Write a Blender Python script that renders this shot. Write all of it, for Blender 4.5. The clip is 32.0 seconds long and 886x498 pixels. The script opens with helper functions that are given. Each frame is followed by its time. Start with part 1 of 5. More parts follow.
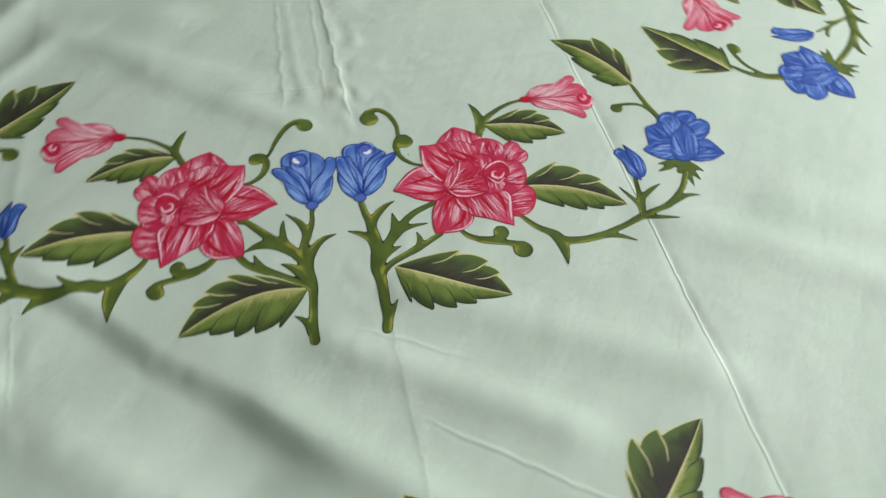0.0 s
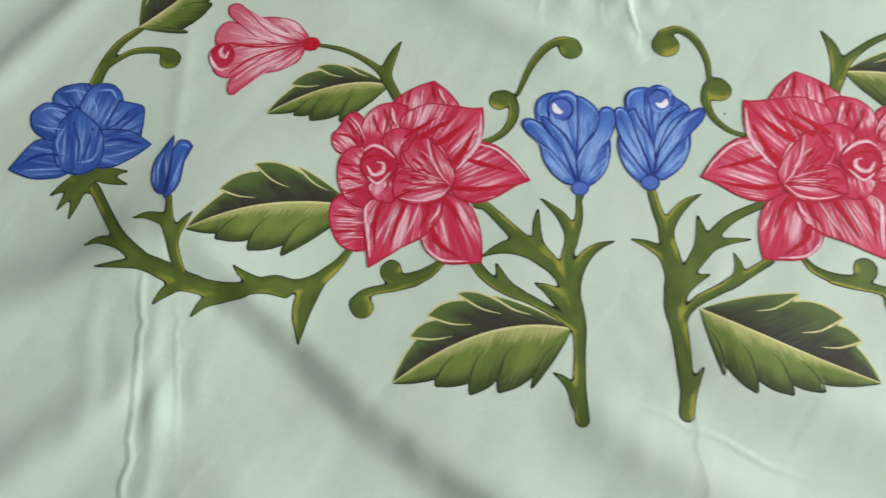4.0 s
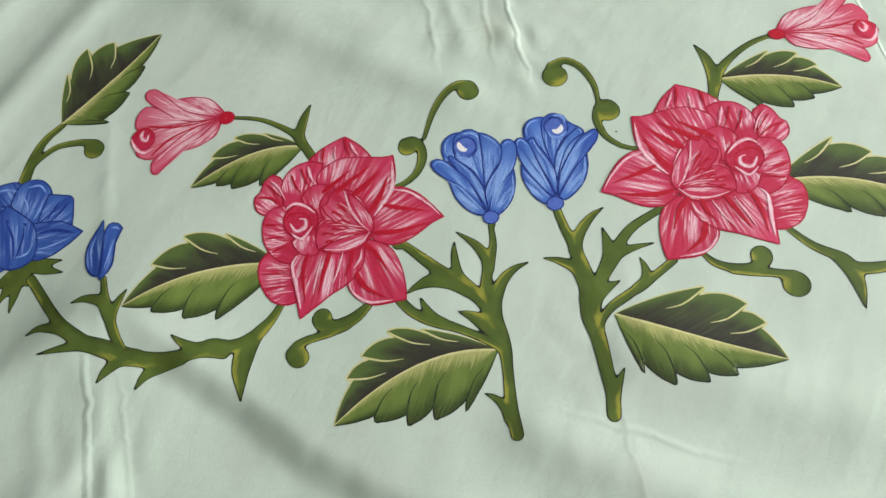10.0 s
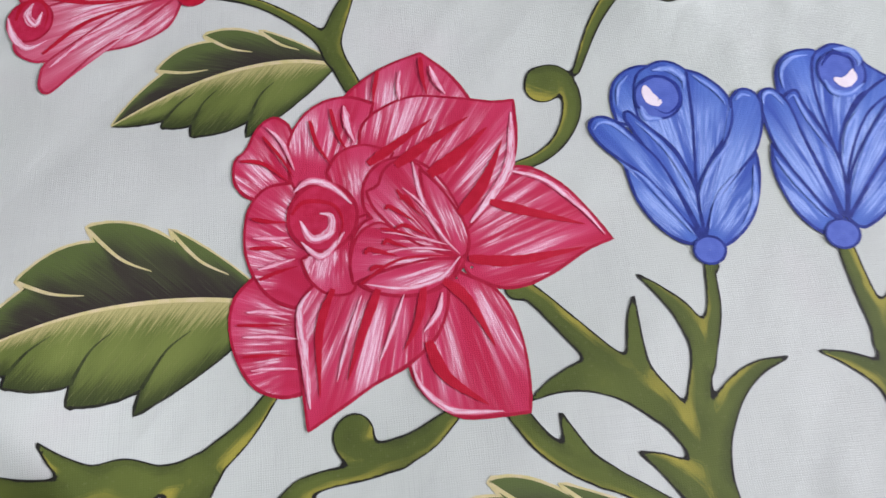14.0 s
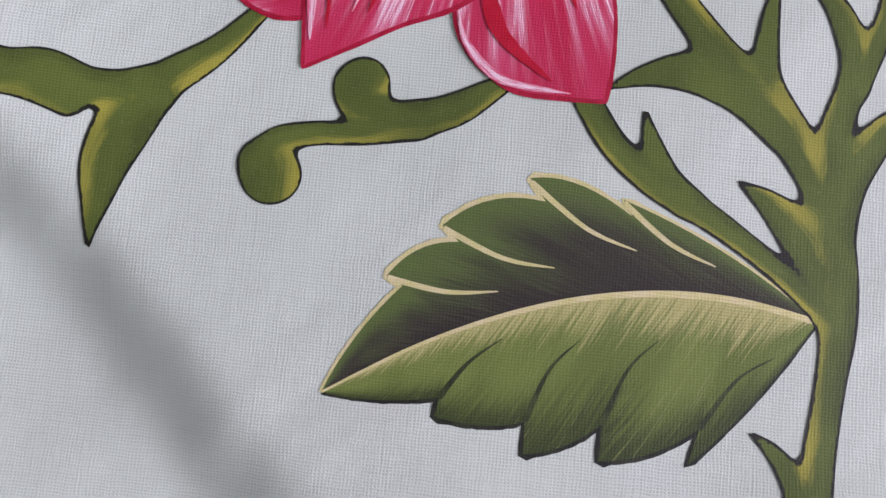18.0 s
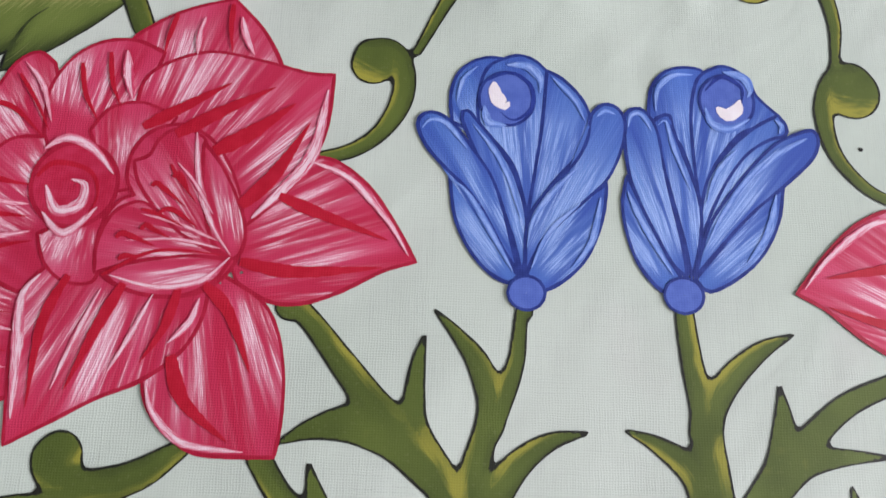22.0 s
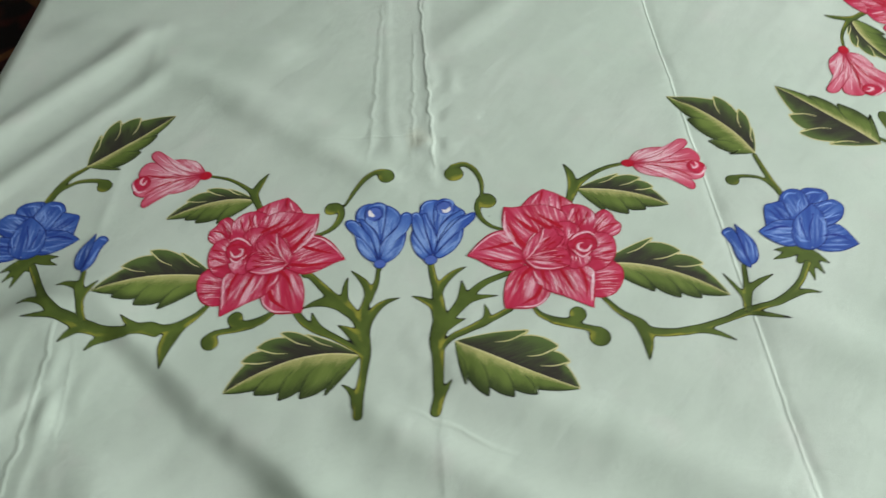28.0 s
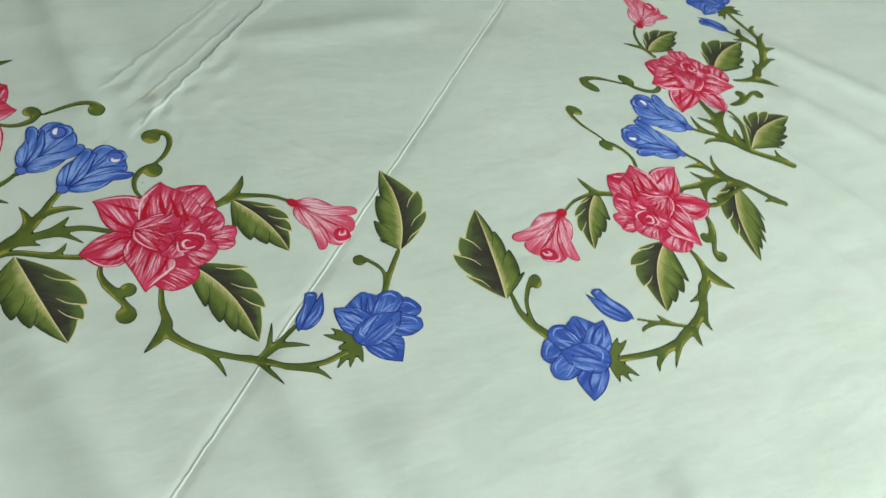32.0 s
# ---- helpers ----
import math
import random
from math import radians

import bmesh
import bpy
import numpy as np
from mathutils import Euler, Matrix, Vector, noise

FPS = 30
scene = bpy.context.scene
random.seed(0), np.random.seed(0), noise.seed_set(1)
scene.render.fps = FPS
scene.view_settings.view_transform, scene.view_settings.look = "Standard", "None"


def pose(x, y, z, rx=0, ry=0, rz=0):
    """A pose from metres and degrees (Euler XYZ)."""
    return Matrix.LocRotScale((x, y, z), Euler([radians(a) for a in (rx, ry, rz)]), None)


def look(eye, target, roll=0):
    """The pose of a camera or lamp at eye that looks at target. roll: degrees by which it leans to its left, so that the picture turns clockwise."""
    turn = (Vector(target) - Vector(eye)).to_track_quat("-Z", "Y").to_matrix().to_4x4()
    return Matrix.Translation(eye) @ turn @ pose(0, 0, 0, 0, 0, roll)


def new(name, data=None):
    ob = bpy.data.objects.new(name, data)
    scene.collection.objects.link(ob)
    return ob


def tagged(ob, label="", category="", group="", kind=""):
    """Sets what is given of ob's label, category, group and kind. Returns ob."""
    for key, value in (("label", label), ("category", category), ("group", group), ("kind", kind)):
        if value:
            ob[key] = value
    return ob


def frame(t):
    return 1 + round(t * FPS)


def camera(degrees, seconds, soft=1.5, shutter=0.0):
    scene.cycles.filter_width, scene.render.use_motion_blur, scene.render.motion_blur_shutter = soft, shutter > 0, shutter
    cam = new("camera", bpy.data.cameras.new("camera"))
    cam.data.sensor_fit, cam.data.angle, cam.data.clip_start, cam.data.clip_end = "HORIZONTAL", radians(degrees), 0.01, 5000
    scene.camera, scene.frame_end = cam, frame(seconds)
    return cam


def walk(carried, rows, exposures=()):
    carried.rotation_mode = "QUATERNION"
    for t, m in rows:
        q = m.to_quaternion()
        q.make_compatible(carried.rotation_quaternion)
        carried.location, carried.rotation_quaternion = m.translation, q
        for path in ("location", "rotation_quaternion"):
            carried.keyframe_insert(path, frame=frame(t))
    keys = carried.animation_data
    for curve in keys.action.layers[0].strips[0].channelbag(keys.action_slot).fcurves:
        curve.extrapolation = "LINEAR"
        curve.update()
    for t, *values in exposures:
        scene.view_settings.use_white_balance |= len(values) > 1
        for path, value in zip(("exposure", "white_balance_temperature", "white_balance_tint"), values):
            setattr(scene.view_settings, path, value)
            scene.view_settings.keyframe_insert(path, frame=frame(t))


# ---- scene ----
cam = camera(63.15, 32.0, soft=1.5, shutter=0.4)
PATH = [
    (0.0, pose(-0.0277, -0.4289, 0.4941, 36.72, -2.52, -13.50)),
    (0.5, pose(0.0802, -0.4824, 0.5242, 36.20, 0.47, 2.24)),
    (1.0, pose(0.1025, -0.4934, 0.5337, 33.98, 4.53, 5.07)),
    (1.5, pose(0.0666, -0.4614, 0.5128, 32.78, 1.35, 3.46)),
    (2.0, pose(0.0044, -0.4053, 0.5071, 33.16, 1.17, -2.59)),
    (2.5, pose(-0.0452, -0.3443, 0.4699, 28.98, -0.90, -6.30)),
    (3.0, pose(-0.0854, -0.2921, 0.4512, 28.68, 2.61, -2.11)),
    (3.5, pose(-0.0857, -0.2325, 0.4216, 23.73, 0.33, -3.42)),
    (4.0, pose(-0.1016, -0.1915, 0.3999, 20.77, 2.06, -2.98)),
    (4.5, pose(-0.1273, -0.1688, 0.3973, 18.41, 2.70, -3.57)),
    (6.5, pose(-0.1029, -0.1446, 0.4132, 14.82, 9.78, -18.20)),
    (7.0, pose(-0.0903, -0.1643, 0.4120, 16.55, 9.99, -18.28)),
    (7.5, pose(-0.0798, -0.1823, 0.4146, 17.90, 7.87, -16.19)),
    (8.0, pose(-0.0724, -0.1934, 0.4189, 19.58, 5.68, -15.01)),
    (8.5, pose(-0.0659, -0.1982, 0.4189, 22.24, 4.78, -13.29)),
    (9.0, pose(-0.0620, -0.2050, 0.4184, 23.99, 4.34, -11.72)),
    (9.5, pose(-0.0651, -0.2085, 0.4185, 24.30, 3.89, -11.14)),
    (10.0, pose(-0.0675, -0.2113, 0.4181, 24.32, 3.58, -10.89)),
    (10.5, pose(-0.0687, -0.2058, 0.4125, 23.64, 3.27, -10.64)),
    (11.0, pose(-0.0696, -0.1902, 0.3968, 23.44, 2.19, -10.33)),
    (11.5, pose(-0.0708, -0.1657, 0.3701, 21.24, 1.39, -9.78)),
    (12.0, pose(-0.0758, -0.1401, 0.3420, 19.03, 0.91, -9.58)),
    (12.5, pose(-0.0841, -0.1143, 0.2938, 16.39, 1.30, -8.53)),
    (13.0, pose(-0.0975, -0.0938, 0.2533, 15.69, 1.40, -6.75)),
    (13.5, pose(-0.1092, -0.0790, 0.2371, 17.59, -0.17, -5.84)),
    (14.0, pose(-0.1069, -0.0673, 0.2207, 17.96, 1.88, -5.79)),
    (14.5, pose(-0.1017, -0.0600, 0.2127, 17.01, 4.75, -4.63)),
    (16.5, pose(-0.1117, -0.0672, 0.1974, 17.90, 0.81, -2.32)),
    (17.0, pose(-0.1190, -0.0786, 0.1773, 13.06, 0.29, 0.57)),
    (17.5, pose(-0.1204, -0.0923, 0.1598, 7.88, 1.43, 2.40)),
    (18.0, pose(-0.1169, -0.1026, 0.1526, 6.71, -0.25, 5.74)),
    (18.5, pose(-0.1130, -0.1002, 0.1567, 7.28, -0.01, 6.32)),
    (19.0, pose(-0.1113, -0.0980, 0.1588, 7.75, -0.01, 6.35)),
    (19.5, pose(-0.1089, -0.0962, 0.1627, 8.26, 0.03, 5.87)),
    (20.0, pose(-0.1012, -0.0940, 0.1734, 10.32, 0.05, 5.28)),
    (20.5, pose(-0.0923, -0.1001, 0.1961, 12.37, 0.81, 3.74)),
    (21.0, pose(-0.0805, -0.1037, 0.2302, 13.12, -1.33, 1.18)),
    (21.5, pose(-0.0622, -0.0686, 0.2227, 15.51, -1.67, 0.58)),
    (22.0, pose(-0.0523, -0.0387, 0.1893, 13.21, -2.49, 1.66)),
    (22.5, pose(-0.0527, -0.0339, 0.1908, 12.94, -2.16, 1.57)),
    (23.0, pose(-0.0530, -0.0391, 0.2017, 14.32, -2.01, 1.33)),
    (23.5, pose(-0.0538, -0.0403, 0.2191, 15.63, -2.17, 1.27)),
    (24.0, pose(-0.0490, -0.0488, 0.2361, 18.06, -1.38, 0.75)),
    (24.5, pose(-0.0406, -0.0890, 0.2721, 21.15, -2.49, -0.66)),
    (25.0, pose(-0.0341, -0.1473, 0.3144, 24.01, -1.96, -0.68)),
    (25.5, pose(-0.0417, -0.2009, 0.3491, 27.08, -2.11, -0.88)),
    (27.5, pose(-0.0286, -0.3716, 0.4691, 34.62, 4.45, -5.70)),
    (28.0, pose(0.0341, -0.3738, 0.4826, 38.16, 2.61, -2.84)),
    (28.5, pose(0.1120, -0.3820, 0.4803, 37.36, 0.97, 3.94)),
    (29.0, pose(0.1906, -0.3967, 0.4817, 37.21, -1.37, 10.02)),
    (29.5, pose(0.2476, -0.4121, 0.4955, 37.08, -3.23, 11.84)),
    (30.0, pose(0.2767, -0.4194, 0.5114, 33.22, -5.69, 8.86)),
    (30.5, pose(0.3001, -0.4166, 0.5343, 35.04, -6.78, 7.73)),
    (31.0, pose(0.3456, -0.3888, 0.5530, 34.31, -7.86, 12.42)),
    (31.5, pose(0.3820, -0.3572, 0.5643, 36.75, -10.57, 16.47)),
    (32.0, pose(0.4012, -0.3373, 0.5698, 36.93, -12.76, 21.23)),
]
EXPOSURES = [
    (0.0, 0.05, 6500, 10), (2.5, 0.05, 6500, 10), (4.0, 0.33, 6550, 10), (7.0, 0.33, 6600, 10), (11.5, 0.33, 6600, 11), (12.3, 0.33, 6500, 14), (13.3, 0.45, 6270, 36),
    (15.0, 0.46, 6220, 37), (17.0, 0.46, 6100, 36), (18.5, 0.18, 6180, 43), (20.0, 0.10, 6160, 44), (21.0, 0.16, 6210, 40), (22.2, 0.38, 6400, 26), (23.0, 0.30, 6400, 22), (24.0, 0.14, 6440, 26), (25.0, 0.02, 6590, 12), (28.0, 0.0, 6500, 10), (32.0, -0.05, 6500, 8),
]
walk(cam, PATH, EXPOSURES)

# ---- daylight ----
SUN_UP, SUN_ROUND = radians(38), radians(100)
world = bpy.data.worlds.new("sky")
scene.world = world
world.use_nodes = True
wn = world.node_tree
sky = wn.nodes.new("ShaderNodeTexSky")
sky.sky_type, sky.sun_disc, sky.sun_elevation, sky.sun_rotation = "NISHITA", False, SUN_UP, SUN_ROUND
wn.links.new(sky.outputs[0], wn.nodes["Background"].inputs[0])
wn.nodes["Background"].inputs[1].default_value = 0.12


def window_light(name, place, target, wide, high, watts, colour):
    """Sky light that enters by a window's opening."""
    lamp = bpy.data.lights.new(name, "AREA")
    lamp.shape, lamp.size, lamp.size_y, lamp.energy, lamp.color = "RECTANGLE", wide, high, watts, colour
    ob = new(name, lamp)
    ob.matrix_world = look(place, target)
    return ob


FLOOR = -0.55
window_light("window_light", (2.62, -0.45, 0.95), (0, -0.45, 0.5), 1.75, 1.25, 127, (0.96, 0.99, 1.0))


# ---- materials ----
class Nodes:
    """Short hand for building a node material."""

    def __init__(self, name, rough=0.8):
        self.m = bpy.data.materials.new(name)
        self.m.use_nodes = True
        self.t = self.m.node_tree
        self.bsdf = self.t.nodes["Principled BSDF"]
        self.bsdf.inputs["Roughness"].default_value = rough
        self.bsdf.inputs["Specular IOR Level"].default_value = 0.25

    def put(self, socket, v):
        if isinstance(v, bpy.types.NodeSocket):
            self.t.links.new(v, socket)
        elif isinstance(v, tuple) and len(v) == 3 and socket.type == "RGBA":
            socket.default_value = (*v, 1)
        else:
            socket.default_value = v

    def math(self, op, a, b=0.0, clamp=False):
        n = self.t.nodes.new("ShaderNodeMath")
        n.operation, n.use_clamp = op, clamp
        self.put(n.inputs[0], a)
        self.put(n.inputs[1], b)
        return n.outputs[0]

    def ramp(self, v, lo, hi):
        n = self.t.nodes.new("ShaderNodeMapRange")
        n.interpolation_type = "SMOOTHSTEP"
        for s, x in zip(n.inputs[:3], (v, lo, hi)):
            self.put(s, x)
        return n.outputs[0]

    def mix(self, f, a, b):
        n = self.t.nodes.new("ShaderNodeMix")
        n.data_type = "RGBA"
        self.put(n.inputs[0], f)
        self.put(n.inputs[6], a)
        self.put(n.inputs[7], b)
        return n.outputs[2]

    def coords(self, kind="UV"):
        return self.t.nodes.new("ShaderNodeTexCoord").outputs[kind]

    def layer(self, name):
        n = self.t.nodes.new("ShaderNodeUVMap")
        n.uv_map = name
        return n.outputs[0]

    def split(self, v):
        n = self.t.nodes.new("ShaderNodeSeparateXYZ")
        self.put(n.inputs[0], v)
        return n.outputs

    def vec(self, x, y, z=0.0):
        n = self.t.nodes.new("ShaderNodeCombineXYZ")
        for s, v in zip(n.inputs, (x, y, z)):
            self.put(s, v)
        return n.outputs[0]

    def noise(self, v, scale, detail=2.0, rough=0.5):
        n = self.t.nodes.new("ShaderNodeTexNoise")
        self.put(n.inputs["Vector"], v)
        n.inputs["Scale"].default_value, n.inputs["Detail"].default_value, n.inputs["Roughness"].default_value = scale, detail, rough
        return n.outputs[0]

    def chance(self):
        return self.t.nodes.new("ShaderNodeObjectInfo").outputs["Random"]

    def bump(self, height, dist, strength=1.0):
        n = self.t.nodes.new("ShaderNodeBump")
        n.inputs["Strength"].default_value, n.inputs["Distance"].default_value = strength, dist
        self.put(n.inputs["Height"], height)
        self.t.links.new(n.outputs[0], self.bsdf.inputs["Normal"])

    def colour(self, c):
        self.put(self.bsdf.inputs["Base Color"], c)
        return self.m


def weave(n):
    """The height of a plain weave, threads about 0.7 mm apart with uneven thickness, and small gaps where they cross."""
    p = n.coords("Object")
    x, y, _ = n.split(p)
    wob = n.math("MULTIPLY", n.noise(p, 170, 2), 9.0)
    a = n.math("ADD", n.math("MULTIPLY", n.math("SINE", n.math("ADD", n.math("MULTIPLY", x, 8600.0), wob)), 0.5), 0.5)
    b = n.math("ADD", n.math("MULTIPLY", n.math("SINE", n.math("ADD", n.math("MULTIPLY", y, 9600.0), wob)), 0.5), 0.5)
    slub = n.noise(n.vec(n.math("MULTIPLY", x, 0.05), y), 1500, 1)
    slub2 = n.noise(n.vec(x, n.math("MULTIPLY", y, 0.05)), 1300, 1)
    return p, n.math("ADD", n.math("MAXIMUM", a, b), n.math("MULTIPLY", n.math("ADD", slub, slub2), 0.8))


#  sharp pressed wrinkles: along, place, lean, from, to, half width, height (metres)
WRINKLES = [
    ("y", -0.283, 0.02, -0.30, -0.02, 0.0035, 0.0008), ("y", -0.268, -0.05, -0.17, -0.04, 0.0030, 0.0003), ("y", 0.030, -0.02, 0.08, 0.62, 0.0030, 0.0009),
    ("y", 0.004, 0.03, 0.10, 0.34, 0.0035, 0.0005), ("y", -0.040, 0.05, 0.10, 0.40, 0.0040, 0.0005), ("y", 0.270, 0.018, -0.70, 0.90, 0.0018, 0.0009),
    ("y", 0.022, 0.0, -0.60, -0.06, 0.0030, 0.0002), ("x", 0.150, 0.0, -0.10, 0.03, 0.0030, 0.0004), ("x", -0.20, -0.75, 0.02, 0.20, 0.0040, 0.0007),
    ("x", -0.14, -0.55, -0.02, 0.09, 0.0040, 0.0006), ("x", -0.19, 0.9, -0.36, -0.28, 0.0040, 0.0006),
]


def wrinkles(n, p):
    """The height of the sharp wrinkles, in metres."""
    x, y, _ = n.split(p)
    wobs = {"y": n.noise(n.vec(0.0, n.math("MULTIPLY", y, 45.0)), 1.0, 2, 0.6), "x": n.noise(n.vec(n.math("MULTIPLY", x, 45.0), 3.0), 1.0, 2, 0.6)}
    total = n.math("MULTIPLY", n.noise(n.vec(n.math("MULTIPLY", n.math("ADD", x, y), 10.0), n.math("MULTIPLY", n.math("SUBTRACT", y, x), 25.0)), 1.0, 3, 0.55), 0.0011)
    for along, place, lean, lo, hi, half, high in WRINKLES:
        s, d = (y, x) if along == "y" else (x, y)
        d = n.math("SUBTRACT", n.math("SUBTRACT", d, place + 0.5 * (hi + lo) * lean), n.math("MULTIPLY", n.math("SUBTRACT", s, 0.5 * (hi + lo)), lean))
        d = n.math("SUBTRACT", d, n.math("MULTIPLY", n.math("SUBTRACT", wobs[along], 0.5), 0.003 if half < 0.002 else 0.011))
        ends = n.ramp(n.math("ABSOLUTE", n.math("SUBTRACT", s, 0.5 * (hi + lo))), 0.5 * (hi - lo), 0.5 * (hi - lo) - 0.05)
        total = n.math("ADD", total, n.math("MULTIPLY", n.math("MULTIPLY", n.ramp(n.math("ABSOLUTE", d), half, 0.0), ends), high * (0.45 if half < 0.002 else 0.5)))
    return total


def cloth_material():
    n = Nodes("mint_cotton", 0.9)
    p, w = weave(n)
    big = n.noise(p, 5, 3)
    mid = n.noise(p, 45, 3)
    c = n.mix(n.ramp(big, 0.3, 0.7), (0.525, 0.620, 0.522), (0.562, 0.642, 0.554))
    c = n.mix(n.math("MULTIPLY", n.ramp(mid, 0.5, 0.8), 0.16), c, (0.58, 0.65, 0.59))
    c = n.mix(n.math("MULTIPLY", n.math("MULTIPLY", n.ramp(w, 1.22, 0.86), n.ramp(mid, 0.30, 0.6)), 0.5), c, (0.27, 0.32, 0.275))
    n.bump(n.math("ADD", n.math("MULTIPLY", n.math("ADD", w, n.math("MULTIPLY", mid, 3.0)), 0.00004), wrinkles(n, p)), 1.0, 1.0)
    c = n.mix(n.math("MULTIPLY", n.ramp(n.noise(p, 21, 2), 0.58, 0.75), 0.16), c, (0.60, 0.55, 0.53))
    x, y, _ = n.split(p)
    spot = n.math("ADD", n.math("POWER", n.math("ADD", x, -0.012), 2.0), n.math("MULTIPLY", n.math("POWER", n.math("ADD", y, -0.145), 2.0), 0.5))
    spot = n.math("ADD", n.math("SQRT", spot), n.math("MULTIPLY", n.math("SUBTRACT", mid, 0.5), 0.02))
    c = n.mix(n.math("MULTIPLY", n.ramp(spot, 0.016, 0.004), 0.25), c, (0.55, 0.52, 0.36))
    n.bsdf.inputs["Sheen Weight"].default_value = 0.1
    n.bsdf.inputs["Specular IOR Level"].default_value = 0.12
    return n.colour(c)


def streaked(name, deep, plain, light, hair, dark_root=0.5, gain=1.0, wash_at=0.72):
    """Acrylic petal: hair-fine strokes of light paint run from the root to the edge over a soft wash. UV.x goes from root to edge, UV.y round it in centimetres."""
    n = Nodes(name, 0.62)
    u, v, _ = n.split(n.coords())
    chance = n.math("MULTIPLY", n.chance(), 40.0)
    fine = n.noise(n.vec(n.math("MULTIPLY", u, 0.7), n.math("MULTIPLY", v, 1.7), chance), 2.2, 2, 0.55)
    broad = n.noise(n.vec(n.math("MULTIPLY", u, 0.5), n.math("MULTIPLY", v, 0.9), chance), 1.3, 1)
    hairs = n.noise(n.vec(n.math("MULTIPLY", u, 1.6), n.math("MULTIPLY", v, 19.0), chance), 1.6, 3, 0.7)
    c = n.mix(n.ramp(broad, 0.3, 0.7), deep, plain)
    body = n.math("MULTIPLY", n.ramp(u, 0.02, 0.30), n.ramp(n.math("ADD", u, n.math("MULTIPLY", n.math("SUBTRACT", hairs, 0.5), 0.9)), 0.98, 0.45))
    wash = n.math("MULTIPLY", n.ramp(n.math("ADD", fine, n.math("MULTIPLY", broad, 0.5)), wash_at - 0.16, wash_at + 0.16), body)
    c = n.mix(n.math("MULTIPLY", wash, 0.48 * gain), c, light)
    line = n.ramp(n.math("ADD", hairs, n.math("MULTIPLY", wash, 0.11)), 0.57, 0.66)
    c = n.mix(n.math("MULTIPLY", n.math("MULTIPLY", line, n.ramp(wash, 0.05, 0.6)), 0.85 * gain), c, hair)
    c = n.mix(n.math("MULTIPLY", n.ramp(u, 0.16, 0.02), dark_root), c, deep)
    p, w = weave(n)
    n.bump(n.math("ADD", w, n.math("MULTIPLY", hairs, 2.0)), 0.00007, 0.5)
    return n.colour(c)


def plain_paint(name, a, b, rough=0.6, grain=0.5):
    n = Nodes(name, rough)
    p, w = weave(n)
    c = n.mix(n.ramp(n.noise(p, 260, 3), 0.3, 0.75), a, b)
    c = n.mix(n.math("MULTIPLY", n.ramp(n.noise(p, 1400, 2), 0.62, 0.74), grain), c, b)
    n.bump(w, 0.00007, 0.5)
    return n.colour(c)


def stroke_paint(name, a, b, ground):
    """A dry brush stroke: bristle lines let the ground colour through, most at its edges. UV.x across, UV.y along in centimetres."""
    n = Nodes(name, 0.6)
    u, v, _ = n.split(n.coords())
    p, w = weave(n)
    bristle = n.noise(n.vec(n.math("MULTIPLY", u, 7.0), n.math("MULTIPLY", v, 1.1), n.math("MULTIPLY", n.chance(), 50.0)), 1.5, 2, 0.6)
    edge = n.math("MULTIPLY", n.math("ABSOLUTE", n.math("SUBTRACT", u, 0.5)), 0.55)
    c = n.mix(n.ramp(n.noise(p, 300, 2), 0.3, 0.7), a, b)
    c = n.mix(n.ramp(n.math("ADD", bristle, edge), 0.56, 0.74), c, ground)
    n.bump(n.math("ADD", w, bristle), 0.00007, 0.5)
    return n.colour(c)


def stem_material():
    """Green stem with a yellow light along one side and a ragged dark outline. UV.x: 1 on the lit side, UV.y along in centimetres; Rim: depth from the outline (mm)."""
    n = Nodes("stem_green", 0.65)
    u, v, _ = n.split(n.coords())
    depth = n.split(n.layer("Rim"))[0]
    p, w = weave(n)
    wob = n.math("MULTIPLY", n.math("SUBTRACT", n.noise(p, 55, 2), 0.5), 0.7)
    bristle = n.math("MULTIPLY", n.math("SUBTRACT", n.noise(n.vec(n.math("MULTIPLY", u, 7.0), n.math("MULTIPLY", v, 0.8), n.chance()), 2.0, 2, 0.6), 0.5), 0.35)
    uu = n.math("ADD", n.math("ADD", u, wob), bristle)
    c = n.mix(n.ramp(n.noise(p, 40, 2), 0.3, 0.7), (0.070, 0.104, 0.018), (0.102, 0.146, 0.025))
    c = n.mix(n.math("MULTIPLY", n.ramp(uu, 0.42, 0.0), 0.5), c, (0.030, 0.045, 0.012))
    glow = n.math("MULTIPLY", n.ramp(uu, 0.60, 0.88), n.ramp(n.noise(p, 26, 1), 0.34, 0.56))
    c = n.mix(n.math("MULTIPLY", glow, 0.9), c, (0.340, 0.330, 0.045))
    c = n.mix(n.math("MULTIPLY", n.ramp(n.noise(p, 1000, 2), 0.6, 0.75), 0.3), c, (0.16, 0.19, 0.07))
    edge = n.math("ADD", depth, n.math("MULTIPLY", n.math("SUBTRACT", n.noise(p, 700, 3), 0.5), 0.7))
    edge = n.math("ADD", edge, n.math("MULTIPLY", n.math("SUBTRACT", n.noise(p, 90, 2), 0.5), 0.9))
    c = n.mix(n.ramp(edge, 0.66, 0.46), c, (0.014, 0.016, 0.011))
    n.bump(w, 0.00007, 0.5)
    return n.colour(c)


